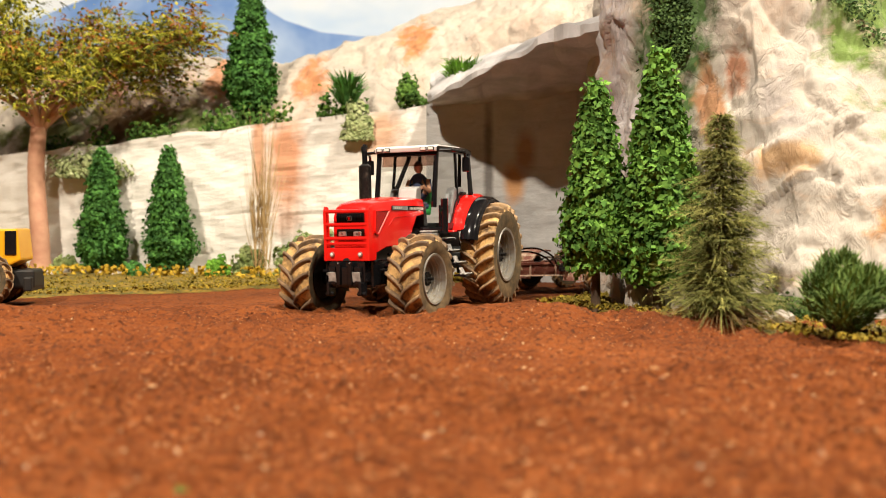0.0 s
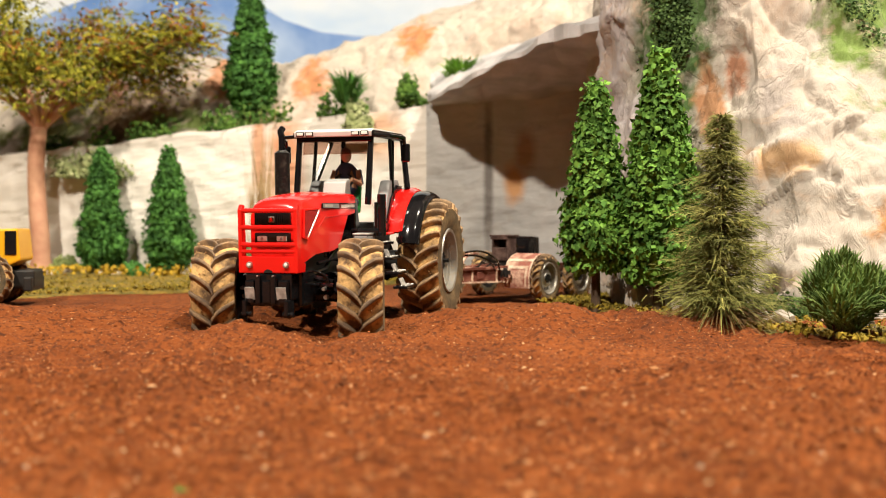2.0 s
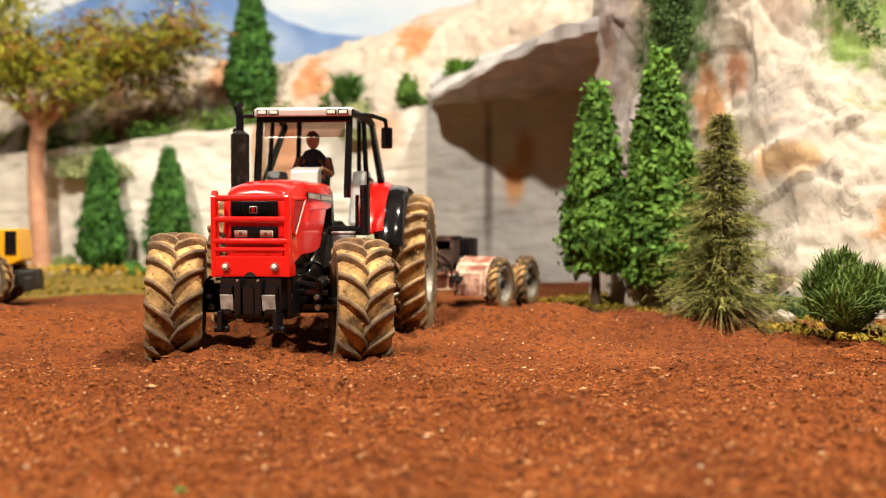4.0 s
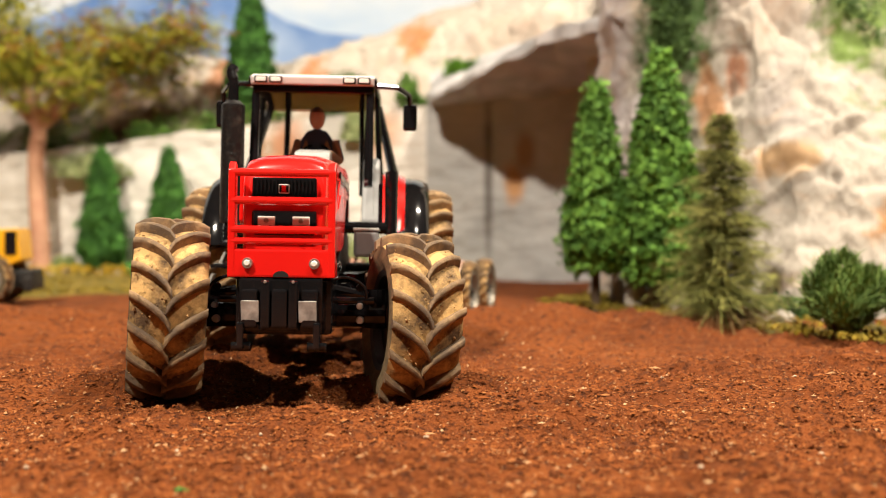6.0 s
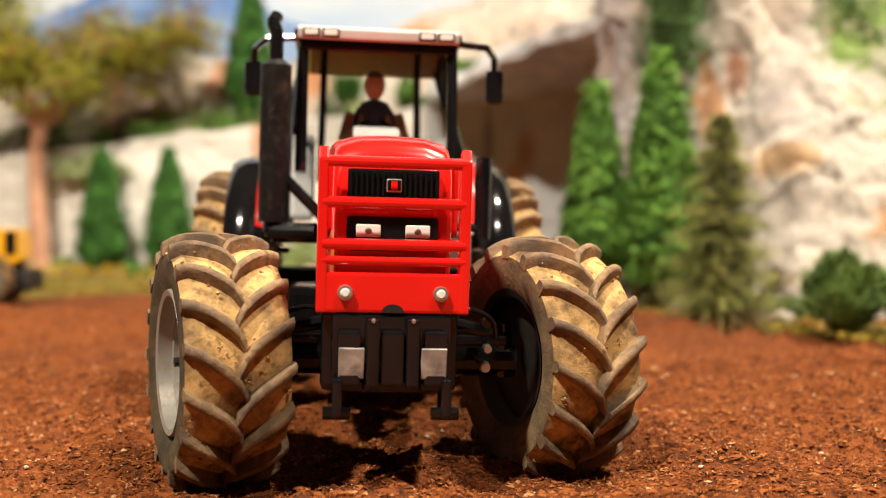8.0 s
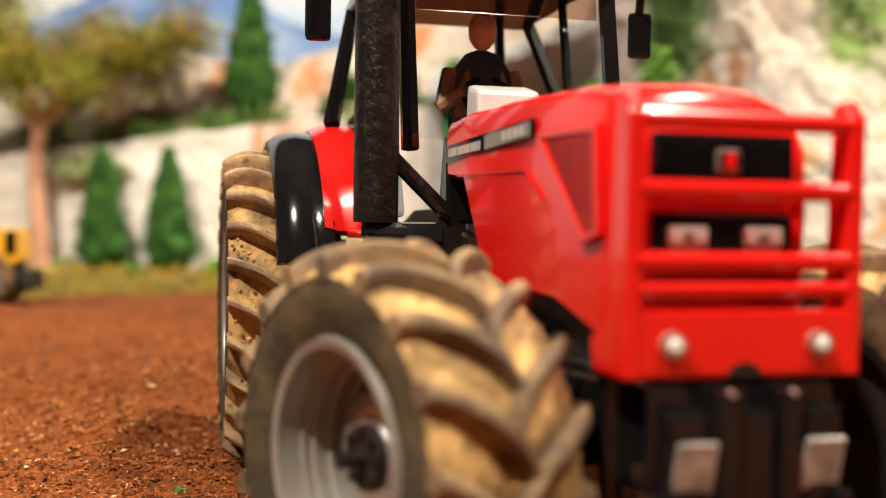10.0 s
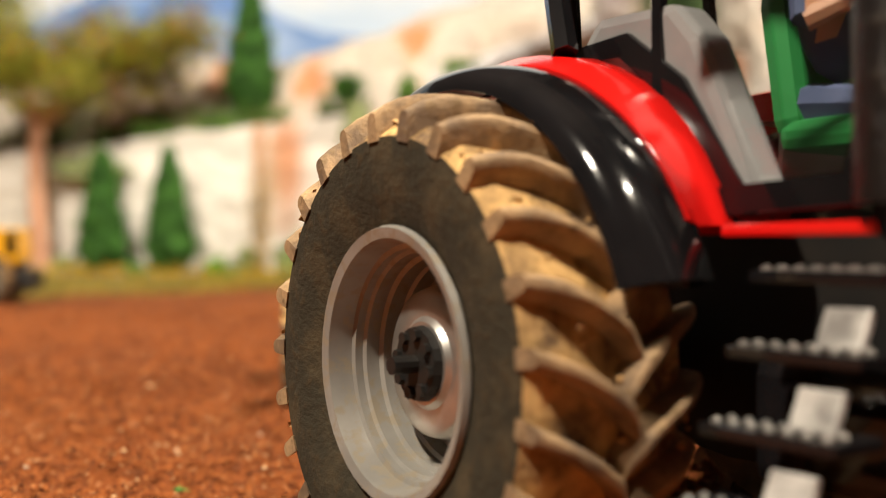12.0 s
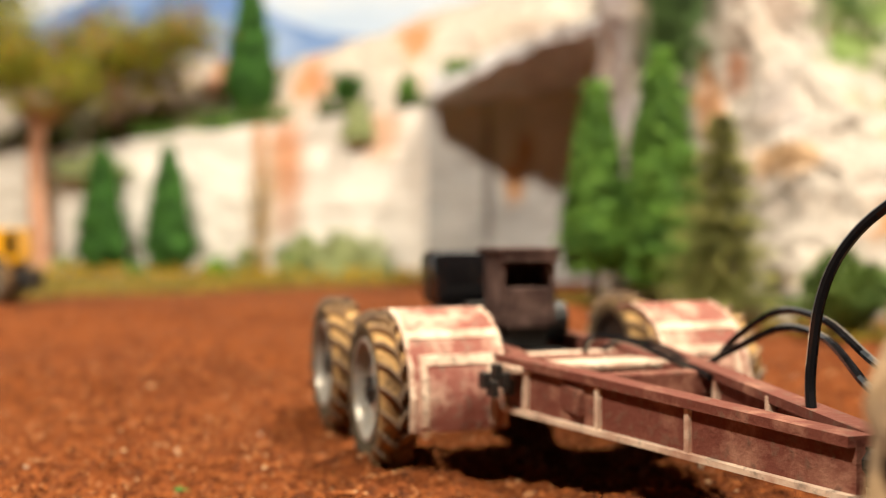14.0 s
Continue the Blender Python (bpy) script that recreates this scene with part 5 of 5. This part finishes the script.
    exhaust = part("exhaust", bm, SCUFFED_BLACK, t, "black upright exhaust stack", smooth=True)
    part("tail_pipe", pipe(bm_new(), [(5.45, -2.60, 8.9), (5.45, -2.60, 9.7), (5.40, -2.70, 9.95), (5.25, -2.62, 10.15)], 0.17, 14), BLACK, exhaust)
    part("elbow_pipe", pipe(bm_new(), [(5.45, -2.60, 5.0), (5.55, -2.6, 4.65), (5.9, -1.5, 4.65)], 0.26, 14), BLACK, exhaust)
    part("strut", rod(bm_new(), (5.45, -2.5, 6.2), (5.6, -1.2, 4.9), 0.14, None, 8), BLACK, exhaust)
    bm = bm_new()
    rod(bm, (5.45, 2.75, 4.6), (5.45, 2.75, 6.7), 0.22, None, 16)
    rod(bm, (5.45, 2.6, 4.8), (5.6, 1.2, 4.8), 0.2, None, 10)
    part("air_intake", bm, BLACK, t, "black upright air intake")
    # mudguards, steps
    for s in (1, -1):
        def arc(a0, a1, n=24):
            secs = []
            for i in range(n + 1):
                a = math.radians(a0 + (a1 - a0) * i / n)
                secs.append([(r * math.cos(a), y * s, 3.05 + r * math.sin(a)) for r, y in ((3.50, 3.0), (3.76, 3.0), (3.83, 3.22), (3.83, 3.55), (3.76, 3.85), (3.62, 4.05), (3.46, 4.10), (3.46, 4.00), (3.58, 3.82))])
            return secs
        part("rear_mudguard", loft(bm_new(), arc(17, 130, 30)), BLACK, t, "glossy black mudguard", smooth=True)
        bm = bm_new()
        secs = []
        for i in range(15):
            a = math.radians(27 + 95 * i / 14)
            r = 3.66 + 0.30 * math.sin(math.radians(min(90, i * 12)))
            secs.append([(q * math.cos(a), y * s, 3.05 + q * math.sin(a)) for q, y in ((3.5, 2.15), (r, 2.15), (r + 0.08, 2.4), (r + 0.05, 2.9), (3.86, 3.20), (3.5, 3.20))])
        loft(bm, secs)
        part("red_fender", bm, RED, t, "glossy red fender panel", smooth=True)
        bm = bm_new()
        box(bm, (4.5, 2.65 * s, 4.68), (2.0, 0.30, 0.14), 0.04)
        part("red_sill", bm, RED, t)
        bm = bm_new()
        prism(bm, [(0.6, 6.9), (1.5, 6.95), (2.3, 6.3), (3.3, 4.72), (5.2, 4.72), (5.2, 4.86), (3.55, 4.95), (2.55, 6.5), (1.6, 7.2), (0.6, 7.15)], 2.15 * s, 2.36 * s, 0.05)
        part("cab_base", bm, BLACK, t)
        for k, (y, z) in enumerate(((2.9, 4.2), (3.25, 3.45), (3.65, 2.72), (4.05, 2.0))):
            bm = bm_new()
            box(bm, (4.75, (y - 0.35) * s, z), (1.55, 0.75, 0.13), 0.03)
            step = part("step", bm, BLACK, t, "black cab step with silver studs")
            bm = bm_new()
            for i in range(7):
                for j in range(2):
                    bmesh.ops.create_icosphere(bm, subdivisions=1, radius=0.07, matrix=Matrix.Translation((4.1 + i * 0.21, (y - 0.12 - j * 0.22) * s, z + 0.06)))
            part("studs", bm, SILVER, step, "silver step studs")
            if k:
                bm = bm_new()
                box(bm, (5.1, (y - 0.35) * s, z + 0.27), (0.5, 0.10, 0.42), 0.03, (25 * s, 0, 0))
                part("step_bracket", bm, SCUFF, t, "bright metal step bracket")
        bm = bm_new()
        box(bm, (-1.0, 2.5 * s, 6.85), (0.3, 0.5, 0.25), 0.05)
        part("tail_lamp", bm, BLACK, t)
    # rear hitch
    bm = bm_new()
    box(bm, (-2.6, 0, 2.2), (2.6, 0.8, 0.4), 0.08)
    rod(bm, (-3.8, 0, 1.6), (-3.8, 0, 2.6), 0.15, None, 10)
    for s in (1, -1):
        rod(bm, (-1.4, 0.9 * s, 2.0), (-3.4, 1.3 * s, 2.1), 0.14, None, 8)
        rod(bm, (-1.4, 0.8 * s, 4.2), (-2.8, 1.2 * s, 2.2), 0.10, None, 8)
    part("rear_hitch", bm, DULL, t)
    return t


def driver_doll(t):
    """The seated figure in the cab: one plain mesh."""
    bm = bm_new()
    for c, r, k in (((2.95, 0, 7.5), (0.36, 0.72, 0.95), 2), ((3.0, 0, 8.8), (0.32, 0.30, 0.42), 2)):
        bmesh.ops.create_icosphere(bm, subdivisions=k, radius=1.0, matrix=Matrix.Translation(c) @ Matrix.Diagonal((*r, 1)))
    for s in (1, -1):
        rod(bm, (2.9, 0.62 * s, 7.95), (3.1, 0.85 * s, 7.25), 0.2, 0.16, 8)
        rod(bm, (3.1, 0.85 * s, 7.25), (3.6, 0.5 * s, 7.5), 0.16, 0.12, 8)
        rod(bm, (2.7, 0.35 * s, 6.3), (3.7, 0.4 * s, 6.2), 0.28, 0.22, 8)
        rod(bm, (3.7, 0.4 * s, 6.2), (3.9, 0.4 * s, 5.1), 0.22, 0.18, 8)
    doll = part("driver_figure", bm, NAVY, t, "plain seated driver figure", smooth=True)
    doll.data.materials.append(SKIN)
    for p in doll.data.polygons:
        c = p.center * 100
        p.material_index = 1 if c.z > 8.42 or (c.x > 3.12 and 7.0 < c.z < 7.7 and abs(c.y) > 0.38) else 0
    return doll


tractor = build_tractor()
driver_doll(tractor)
REAR = [(tractor_wheel(tractor, "rear_wheel", REAR_R + 0.24, 2.3, 25, 1.66, 0.12, 0.98, "large muddy cleated rear wheel", s), s) for s in (1, -1)]
FRONT = [(tractor_wheel(tractor, "front_wheel", FRONT_R + 0.05, 2.02, 17, 1.36, 0.05, 0.80, "muddy cleated front wheel", s), s) for s in (1, -1)]


# ---- trailer ----
def build_trailer():
    t = thing("trailer", at(0, 90, 0), "rusty pink low trailer chassis with two axles", "trailer")
    for s in (1, -1):
        bm = bm_new()
        prism(bm, [(-8.6, 2.35), (0.6, 2.35), (4.0, 2.0), (4.0, 1.55), (0.6, 1.75), (-8.6, 1.85)], 1.15 * s, 1.45 * s, 0.04)
        part("side_beam", bm, RUST, t, "rusty red side beam")
        def beam(lo0, hi0, lo1, hi1, w):
            return loft(bm_new(), [[(1.3, 1.75 * s + d, z) for d, z in ((-w, lo0), (w, lo0), (w, hi0), (-w, hi0))], [(9.5, 0.18 * s + d, z) for d, z in ((-w, lo1), (w, lo1), (w, hi1), (-w, hi1))]])
        web = part("drawbar_beam", beam(1.35, 2.25, 1.45, 2.15, 0.07), RUST, t, "rusty red drawbar beam")
        part("beam_flange", beam(2.20, 2.36, 2.08, 2.22, 0.20), RUST, web, "rusty red top flange")
        part("beam_flange", beam(1.28, 1.38, 1.40, 1.48, 0.20), DUSTY, web, "worn cream lower flange")
        for u in (0.12, 0.4, 0.68):
            part("beam_rib", box(bm_new(), (1.3 + 7.7 * u, (1.75 - 1.53 * u) * s, 1.8), (0.12, 0.34, 0.85), 0.02), DUSTY, web)
    part("floor_pan", box(bm_new(), (-3.4, 0, 1.75), (9.6, 2.2, 0.5), 0.06), DULL, t, "dark underside pan")
    part("drawbar_cover", loft(bm_new(), [[(1.3, -1.6, 1.5), (1.3, 1.6, 1.5), (1.3, 1.6, 1.62), (1.3, -1.6, 1.62)], [(7.5, -0.4, 1.55), (7.5, 0.4, 1.55), (7.5, 0.4, 1.67), (7.5, -0.4, 1.67)]]), RUST, t, "rusty plate between the beams")
    for x in (-8.4, -5.8, -2.6, 1.2, 3.9):
        bm = bm_new()
        box(bm, (x, 0, 2.05), (0.35, 2.6, 0.45), 0.05)
        part("cross_member", bm, RUST, t)
    bm = bm_new()
    box(bm, (1.2, 0, 2.15), (2.2, 3.9, 0.12), 0.03)
    part("deck_plate", bm, DUSTY, t, "dusty pink deck plate")
    for s in (1, -1):
        bm = bm_new()
        secs = []
        for i in range(13):
            a = math.radians(-16 + 124 * i / 12)
            secs.append([(-0.2 + r * math.cos(a), y * s, 1.42 + r * math.sin(a)) for r, y in ((1.66, 1.75), (1.75, 1.75), (1.75, 3.72), (1.66, 3.72))])
        loft(bm, secs)
        guard = part("mudguard", bm, PINK, t, "worn pink curved mudguard", smooth=True)
        bm = bm_new()
        for y0, y1, a0, a1 in ((2.00, 2.14, -12, 30), (3.36, 3.50, -12, 30), (2.00, 3.50, 26, 33), (1.75, 3.72, 45, 52), (3.64, 3.725, -15, 106), (1.75, 1.83, -15, 106)):
            secs = []
            for i in range(7):
                a = math.radians(a0 + (a1 - a0) * i / 6)
                secs.append([(-0.2 + r * math.cos(a), y * s, 1.42 + r * math.sin(a)) for r, y in ((1.73, y0), (1.775, y0), (1.775, y1), (1.73, y1))])
            loft(bm, secs)
        part("guard_strap", bm, DUSTY, guard)
    for x in (0, -4.3):
        bm = bm_new()
        rod(bm, (x - 0.2, -3.2, 1.62), (x - 0.2, 3.2, 1.62), 0.22, None, 10)
        part("axle", bm, DULL, t)
    case = part("tool_box", box(bm_new(), (-1.5, -0.27, 3.05), (1.0, 1.04, 0.9), 0.06), BROWN, t, "dark brown box with an open front")
    for y in (-0.86, 0.32):
        part("side_panel", box(bm_new(), (-1.6, y, 3.45), (1.1, 0.12, 1.6), 0.03), BROWN, case)
    part("back_panel", box(bm_new(), (-2.1, -0.27, 3.45), (0.12, 1.04, 1.6), 0.03), BROWN, case)
    part("lid", box(bm_new(), (-1.65, -0.27, 4.30), (1.5, 1.45, 0.14), 0.04), BROWN, case)
    part("rail", box(bm_new(), (-0.98, -0.27, 4.14), (0.10, 1.35, 0.16), 0.03), BROWN, case)
    bm = bm_new()
    box(bm, (-5.0, -0.65, 3.55), (1.5, 1.5, 1.35), 0.22)
    tank = part("tank_box", bm, BLACK, t, "shiny black rounded tank", smooth=True)
    part("tank_strap", box(bm_new(), (-5.0, -0.65, 3.55), (0.16, 1.54, 1.39), 0.2), DULL, tank)
    part("tank_saddle", box(bm_new(), (-5.0, -0.5, 2.45), (1.3, 1.2, 0.7), 0.05), DULL, t)
    part("box_bracket", box(bm_new(), (-1.6, -0.27, 2.4), (0.9, 1.0, 0.5), 0.05), DULL, t)
    bm = bm_new()
    rod(bm, (-2.6, -1.2, 2.6), (-2.6, 1.2, 2.6), 0.5, None, 14)
    part("swivel", bm, DULL, t)
    bm = bm_new()
    rod(bm, (8.8, 0, 1.8), (9.8, 0, 1.9), 0.22, 0.16, 10)
    part("coupling", bm, DULL, t)
    for s in (1, -1):
        bm = bm_new()
        for k in range(5):
            box(bm, (1.9 + 0.1 * (k % 2), (1.9 + k * 0.12) * s, 1.8 + 0.15 * (k % 3)), (0.3, 0.16, 0.3), 0.03)
        part("valve_block", bm, DULL, t)
    bm = bm_new()
    tube(bm, curve([(0.6, 0.3, 2.2), (1.2, 0.2, 2.6), (2.2, 0.5, 2.62), (3.2, 0.9, 2.35), (4.4, 0.9, 2.2)]), 0.07, 7)
    part("deck_hose", bm, BLACK, t, "black rubber hose", smooth=True)
    bm = bm_new()
    tube(bm, curve([(0.2, 0.9, 2.2), (1.0, 1.0, 2.5), (2.0, 1.2, 2.5), (3.2, 1.3, 2.25), (4.4, 1.1, 2.1)]), 0.06, 7)
    part("deck_hose", bm, BLACK, t, "black rubber hose")
    part("deck_hose", tube(bm_new(), curve([(2.5, 2.1, 2.1), (3.2, 2.3, 2.8), (4.6, 2.2, 3.35), (6.2, 1.9, 3.3), (7.8, 1.4, 2.9), (9.4, 0.6, 2.8)]), 0.07, 7), BLACK, t, "black rubber hose")
    part("deck_hose", tube(bm_new(), curve([(2.6, 1.8, 2.1), (3.6, 2.1, 2.65), (5.0, 2.0, 3.1), (6.6, 1.6, 3.05), (8.2, 1.0, 2.6), (9.4, 0.4, 2.6)]), 0.07, 7), BLACK, t, "black rubber hose")
    bm = bm_new()
    tube(bm, curve([(7.80, 0.40, 2.1), (7.62, 0.50, 2.5), (7.60, 0.55, 3.0), (7.68, 0.6, 3.7), (7.85, 0.72, 4.3), (8.1, 0.95, 4.8), (8.5, 1.2, 5.2), (9.1, 1.4, 5.6)]), 0.08, 8)
    part("supply_hose", bm, BLACK, t, "black rubber hose rising to the tractor")
    return t


trailer = build_trailer()
TRAILER_R = 1.62
TRAILER_WHEELS = [(tractor_wheel(trailer, "trailer_wheel", TRAILER_R, 0.80, 20, 1.0, -0.05, 0.34, "small muddy trailer wheel", s), x, s) for x in (-0.2, -4.5) for s in (1, -1)]


# ---- yellow machine ----
def build_loader():
    t = thing("yellow_machine", at(-28.6, 66, 0, 0, 0, 8), "yellow model construction machine with dark wheels", "machine")
    bm = bm_new()
    prism(bm, [(-9, 2.0), (-9, 4.6), (1.7, 4.8), (1.9, 2.8), (0.8, 2.3)], -1.6, 1.6, 0.12)
    part("body", bm, YELLOW, t, "yellow painted body")
    bm = bm_new()
    box(bm, (1.3, -1.62, 3.9), (0.7, 0.10, 1.5), 0.05)
    part("vent", bm, BLACK, t, "black vent grille")
    bm = bm_new()
    box(bm, (-0.5, -1.63, 3.9), (0.7, 0.08, 1.1), 0.04)
    box(bm, (-0.5, -1.68, 3.7), (0.4, 0.06, 0.5), 0.04)
    part("side_plate", bm, BLACK, t, "black plate with pale mark")
    bm = bm_new()
    box(bm, (0.9, 0, 1.6), (3.4, 2.4, 1.2), 0.15)
    box(bm, (2.3, 0, 1.3), (0.5, 3.4, 0.9), 0.1)
    part("chassis", bm, DULL, t, "dark chassis and tow frame")
    for s in (1, -1):
        w = new("wheel")
        w.parent = t
        w.matrix_basis = at(-0.2, 2.0 * s, 1.65)
        tyre_parts(w, 1.75, 1.1, 18, 1.05, 0.2, 0.4, s)
    return t


build_loader()


# ---- what moves ----
# seconds, x, y (cm), heading, pitch, roll (degrees), lift (cm), way rolled (cm), steering, tilt of the front axle (degrees)
TRACTOR_ROWS = [
    (0.00, -0.29, 69.18, -112.2, 1.10, 0.70, 0.00, 0.00, -4, 0),
    (0.50, -1.48, 66.64, -112.5, 1.70, 0.60, 0.05, 2.80, 0, 0),
    (1.00, -2.60, 63.39, -111.5, 2.20, 0.50, 0.05, 6.23, 8, 0),
    (1.50, -3.69, 59.92, -107.7, 1.90, 0.00, 0.00, 9.87, 16, 0),
    (2.00, -4.33, 58.07, -104.6, 1.80, 0.00, 0.00, 11.82, 17, 0),
    (2.50, -4.74, 55.51, -102.0, 1.50, 0.30, 0.00, 14.41, 18, 0),
    (3.00, -5.06, 53.71, -100.0, 1.40, 0.40, 0.00, 16.24, 17, 0),
    (4.25, -5.55, 47.60, -93.5, 0.00, -0.30, -0.05, 22.36, 16, -2.0),
    (5.50, -5.29, 41.75, -87.0, -1.90, -1.10, -0.10, 28.20, 10, -3.2),
    (6.00, -4.77, 39.99, -87.9, -1.60, -0.90, -0.10, 29.99, 13, -2.5),
    (6.50, -4.17, 38.55, -88.4, -1.45, -2.50, 0.00, 31.44, 18, -1.8),
    (7.00, -3.63, 36.37, -87.3, -0.85, -3.00, 0.10, 33.64, 19, -0.8),
    (7.50, -3.10, 33.73, -85.2, -0.40, -2.30, 0.00, 36.31, 19, 0.6),
    (8.00, -2.44, 31.83, -83.7, 0.00, -1.40, 0.00, 38.27, 18, 0.8),
    (9.20, -1.00, 26.75, -79.0, 0.30, -0.90, 0.00, 43.50, 20, 0),
    (10.30, 0.45, 22.35, -73.6, 0.20, -0.40, 0.00, 48.12, 22, 0),
    (10.50, 0.83, 21.26, -71.7, 0.30, 0.00, 0.00, 49.28, 22, 0),
    (11.00, 1.62, 19.20, -67.3, -0.70, -1.30, 0.00, 51.48, 26, 0),
    (11.50, 2.49, 17.25, -62.8, -0.90, -1.70, 0.00, 53.62, 29, 0),
    (12.00, 3.40, 15.39, -56.7, -1.20, -0.50, 0.00, 55.59, 31, 0),
    (12.50, 4.43, 13.88, -52.6, -0.60, 0.00, 0.00, 57.46, 31, 0),
    (13.00, 5.60, 12.10, -44.5, 0.00, 0.00, 0.00, 59.36, 30, 0),
    (13.50, 6.98, 11.10, -38.5, 0.00, 0.00, 0.00, 61.07, 30, 0),
    (14.00, 8.68, 10.30, -32.5, 0.00, 0.00, 0.00, 62.87, 30, 0),
]
# seconds, x, y (cm), heading (degrees), way rolled (cm)
TRAILER_ROWS = [
    (0.00, 8.98, 78.80, -141.0, 0.00),
    (0.50, 7.47, 76.77, -137.0, 2.56),
    (1.00, 5.84, 74.13, -132.1, 5.68),
    (1.50, 4.24, 71.18, -128.0, 9.13),
    (2.00, 3.46, 69.54, -126.6, 11.06),
    (2.50, 2.36, 67.34, -123.2, 13.46),
    (3.00, 1.53, 65.74, -121.3, 15.20),
    (4.25, -0.82, 60.23, -114.3, 20.99),
    (5.50, -2.55, 54.79, -107.7, 26.51),
    (6.00, -2.55, 53.20, -104.1, 28.05),
    (6.50, -2.45, 51.88, -100.8, 29.31),
    (7.00, -2.46, 49.77, -98.0, 31.39),
    (7.50, -2.48, 47.17, -95.6, 33.98),
    (8.00, -2.33, 45.29, -93.1, 35.84),
    (9.20, -1.91, 40.18, -88.9, 40.94),
    (10.30, -1.33, 35.67, -85.8, 45.47),
    (10.50, -1.17, 34.53, -85.2, 46.62),
    (11.00, -0.84, 32.35, -84.1, 48.82),
    (11.50, -0.45, 30.25, -82.9, 50.95),
    (12.00, -0.13, 28.18, -82.4, 53.05),
    (12.50, 0.42, 26.51, -80.0, 54.79),
    (13.00, 1.00, 24.70, -78.1, 56.67),
    (13.50, 1.67, 23.25, -75.4, 58.23),
    (14.00, 2.47, 21.88, -72.2, 59.78),
]


def motions():
    walk(tractor, [(t, at(x, y, z, roll, pitch, turn)) for t, x, y, turn, pitch, roll, z, way, steer, tilt in TRACTOR_ROWS])
    fine = []
    for a, b in zip(TRACTOR_ROWS, TRACTOR_ROWS[1:]):
        n = 4 if b[0] - a[0] > 0.8 else 1
        fine += [(a[0] + (b[0] - a[0]) * i / n, a[7] + (b[7] - a[7]) * i / n, a[8] + (b[8] - a[8]) * i / n, a[9] + (b[9] - a[9]) * i / n) for i in range(n)]
    fine.append((TRACTOR_ROWS[-1][0], TRACTOR_ROWS[-1][7], TRACTOR_ROWS[-1][8], TRACTOR_ROWS[-1][9]))
    for wheel, s in REAR:
        walk(wheel, [(t, at(0, 3.85 * s, 3.05) @ pose(0, 0, 0, 0, math.degrees(way / REAR_R), 0)) for t, way, steer, tilt in fine])
    for wheel, s in FRONT:
        walk(wheel, [(t, at(WHEELBASE, 0, 2.14, tilt, 0, 0) @ at(0, 2.45 * s, 0, 0, 0, steer) @ at(0, 0.98 * s, 0) @ pose(0, 0, 0, 0, math.degrees(way / FRONT_R), 0)) for t, way, steer, tilt in fine])
    walk(trailer, [(t, at(x, y, 0, 0, 0, turn)) for t, x, y, turn, way in TRAILER_ROWS])
    fine = []
    for a, b in zip(TRAILER_ROWS, TRAILER_ROWS[1:]):
        n = 4 if b[0] - a[0] > 0.8 else 2
        fine += [(a[0] + (b[0] - a[0]) * i / n, a[4] + (b[4] - a[4]) * i / n) for i in range(n)]
    fine.append((TRAILER_ROWS[-1][0], TRAILER_ROWS[-1][4]))
    for wheel, x, s in TRAILER_WHEELS:
        walk(wheel, [(t, at(x, 3.84 * s, TRAILER_R - 0.08) @ pose(0, 0, 0, 0, math.degrees(way / TRAILER_R), 0)) for t, way in fine])


motions()
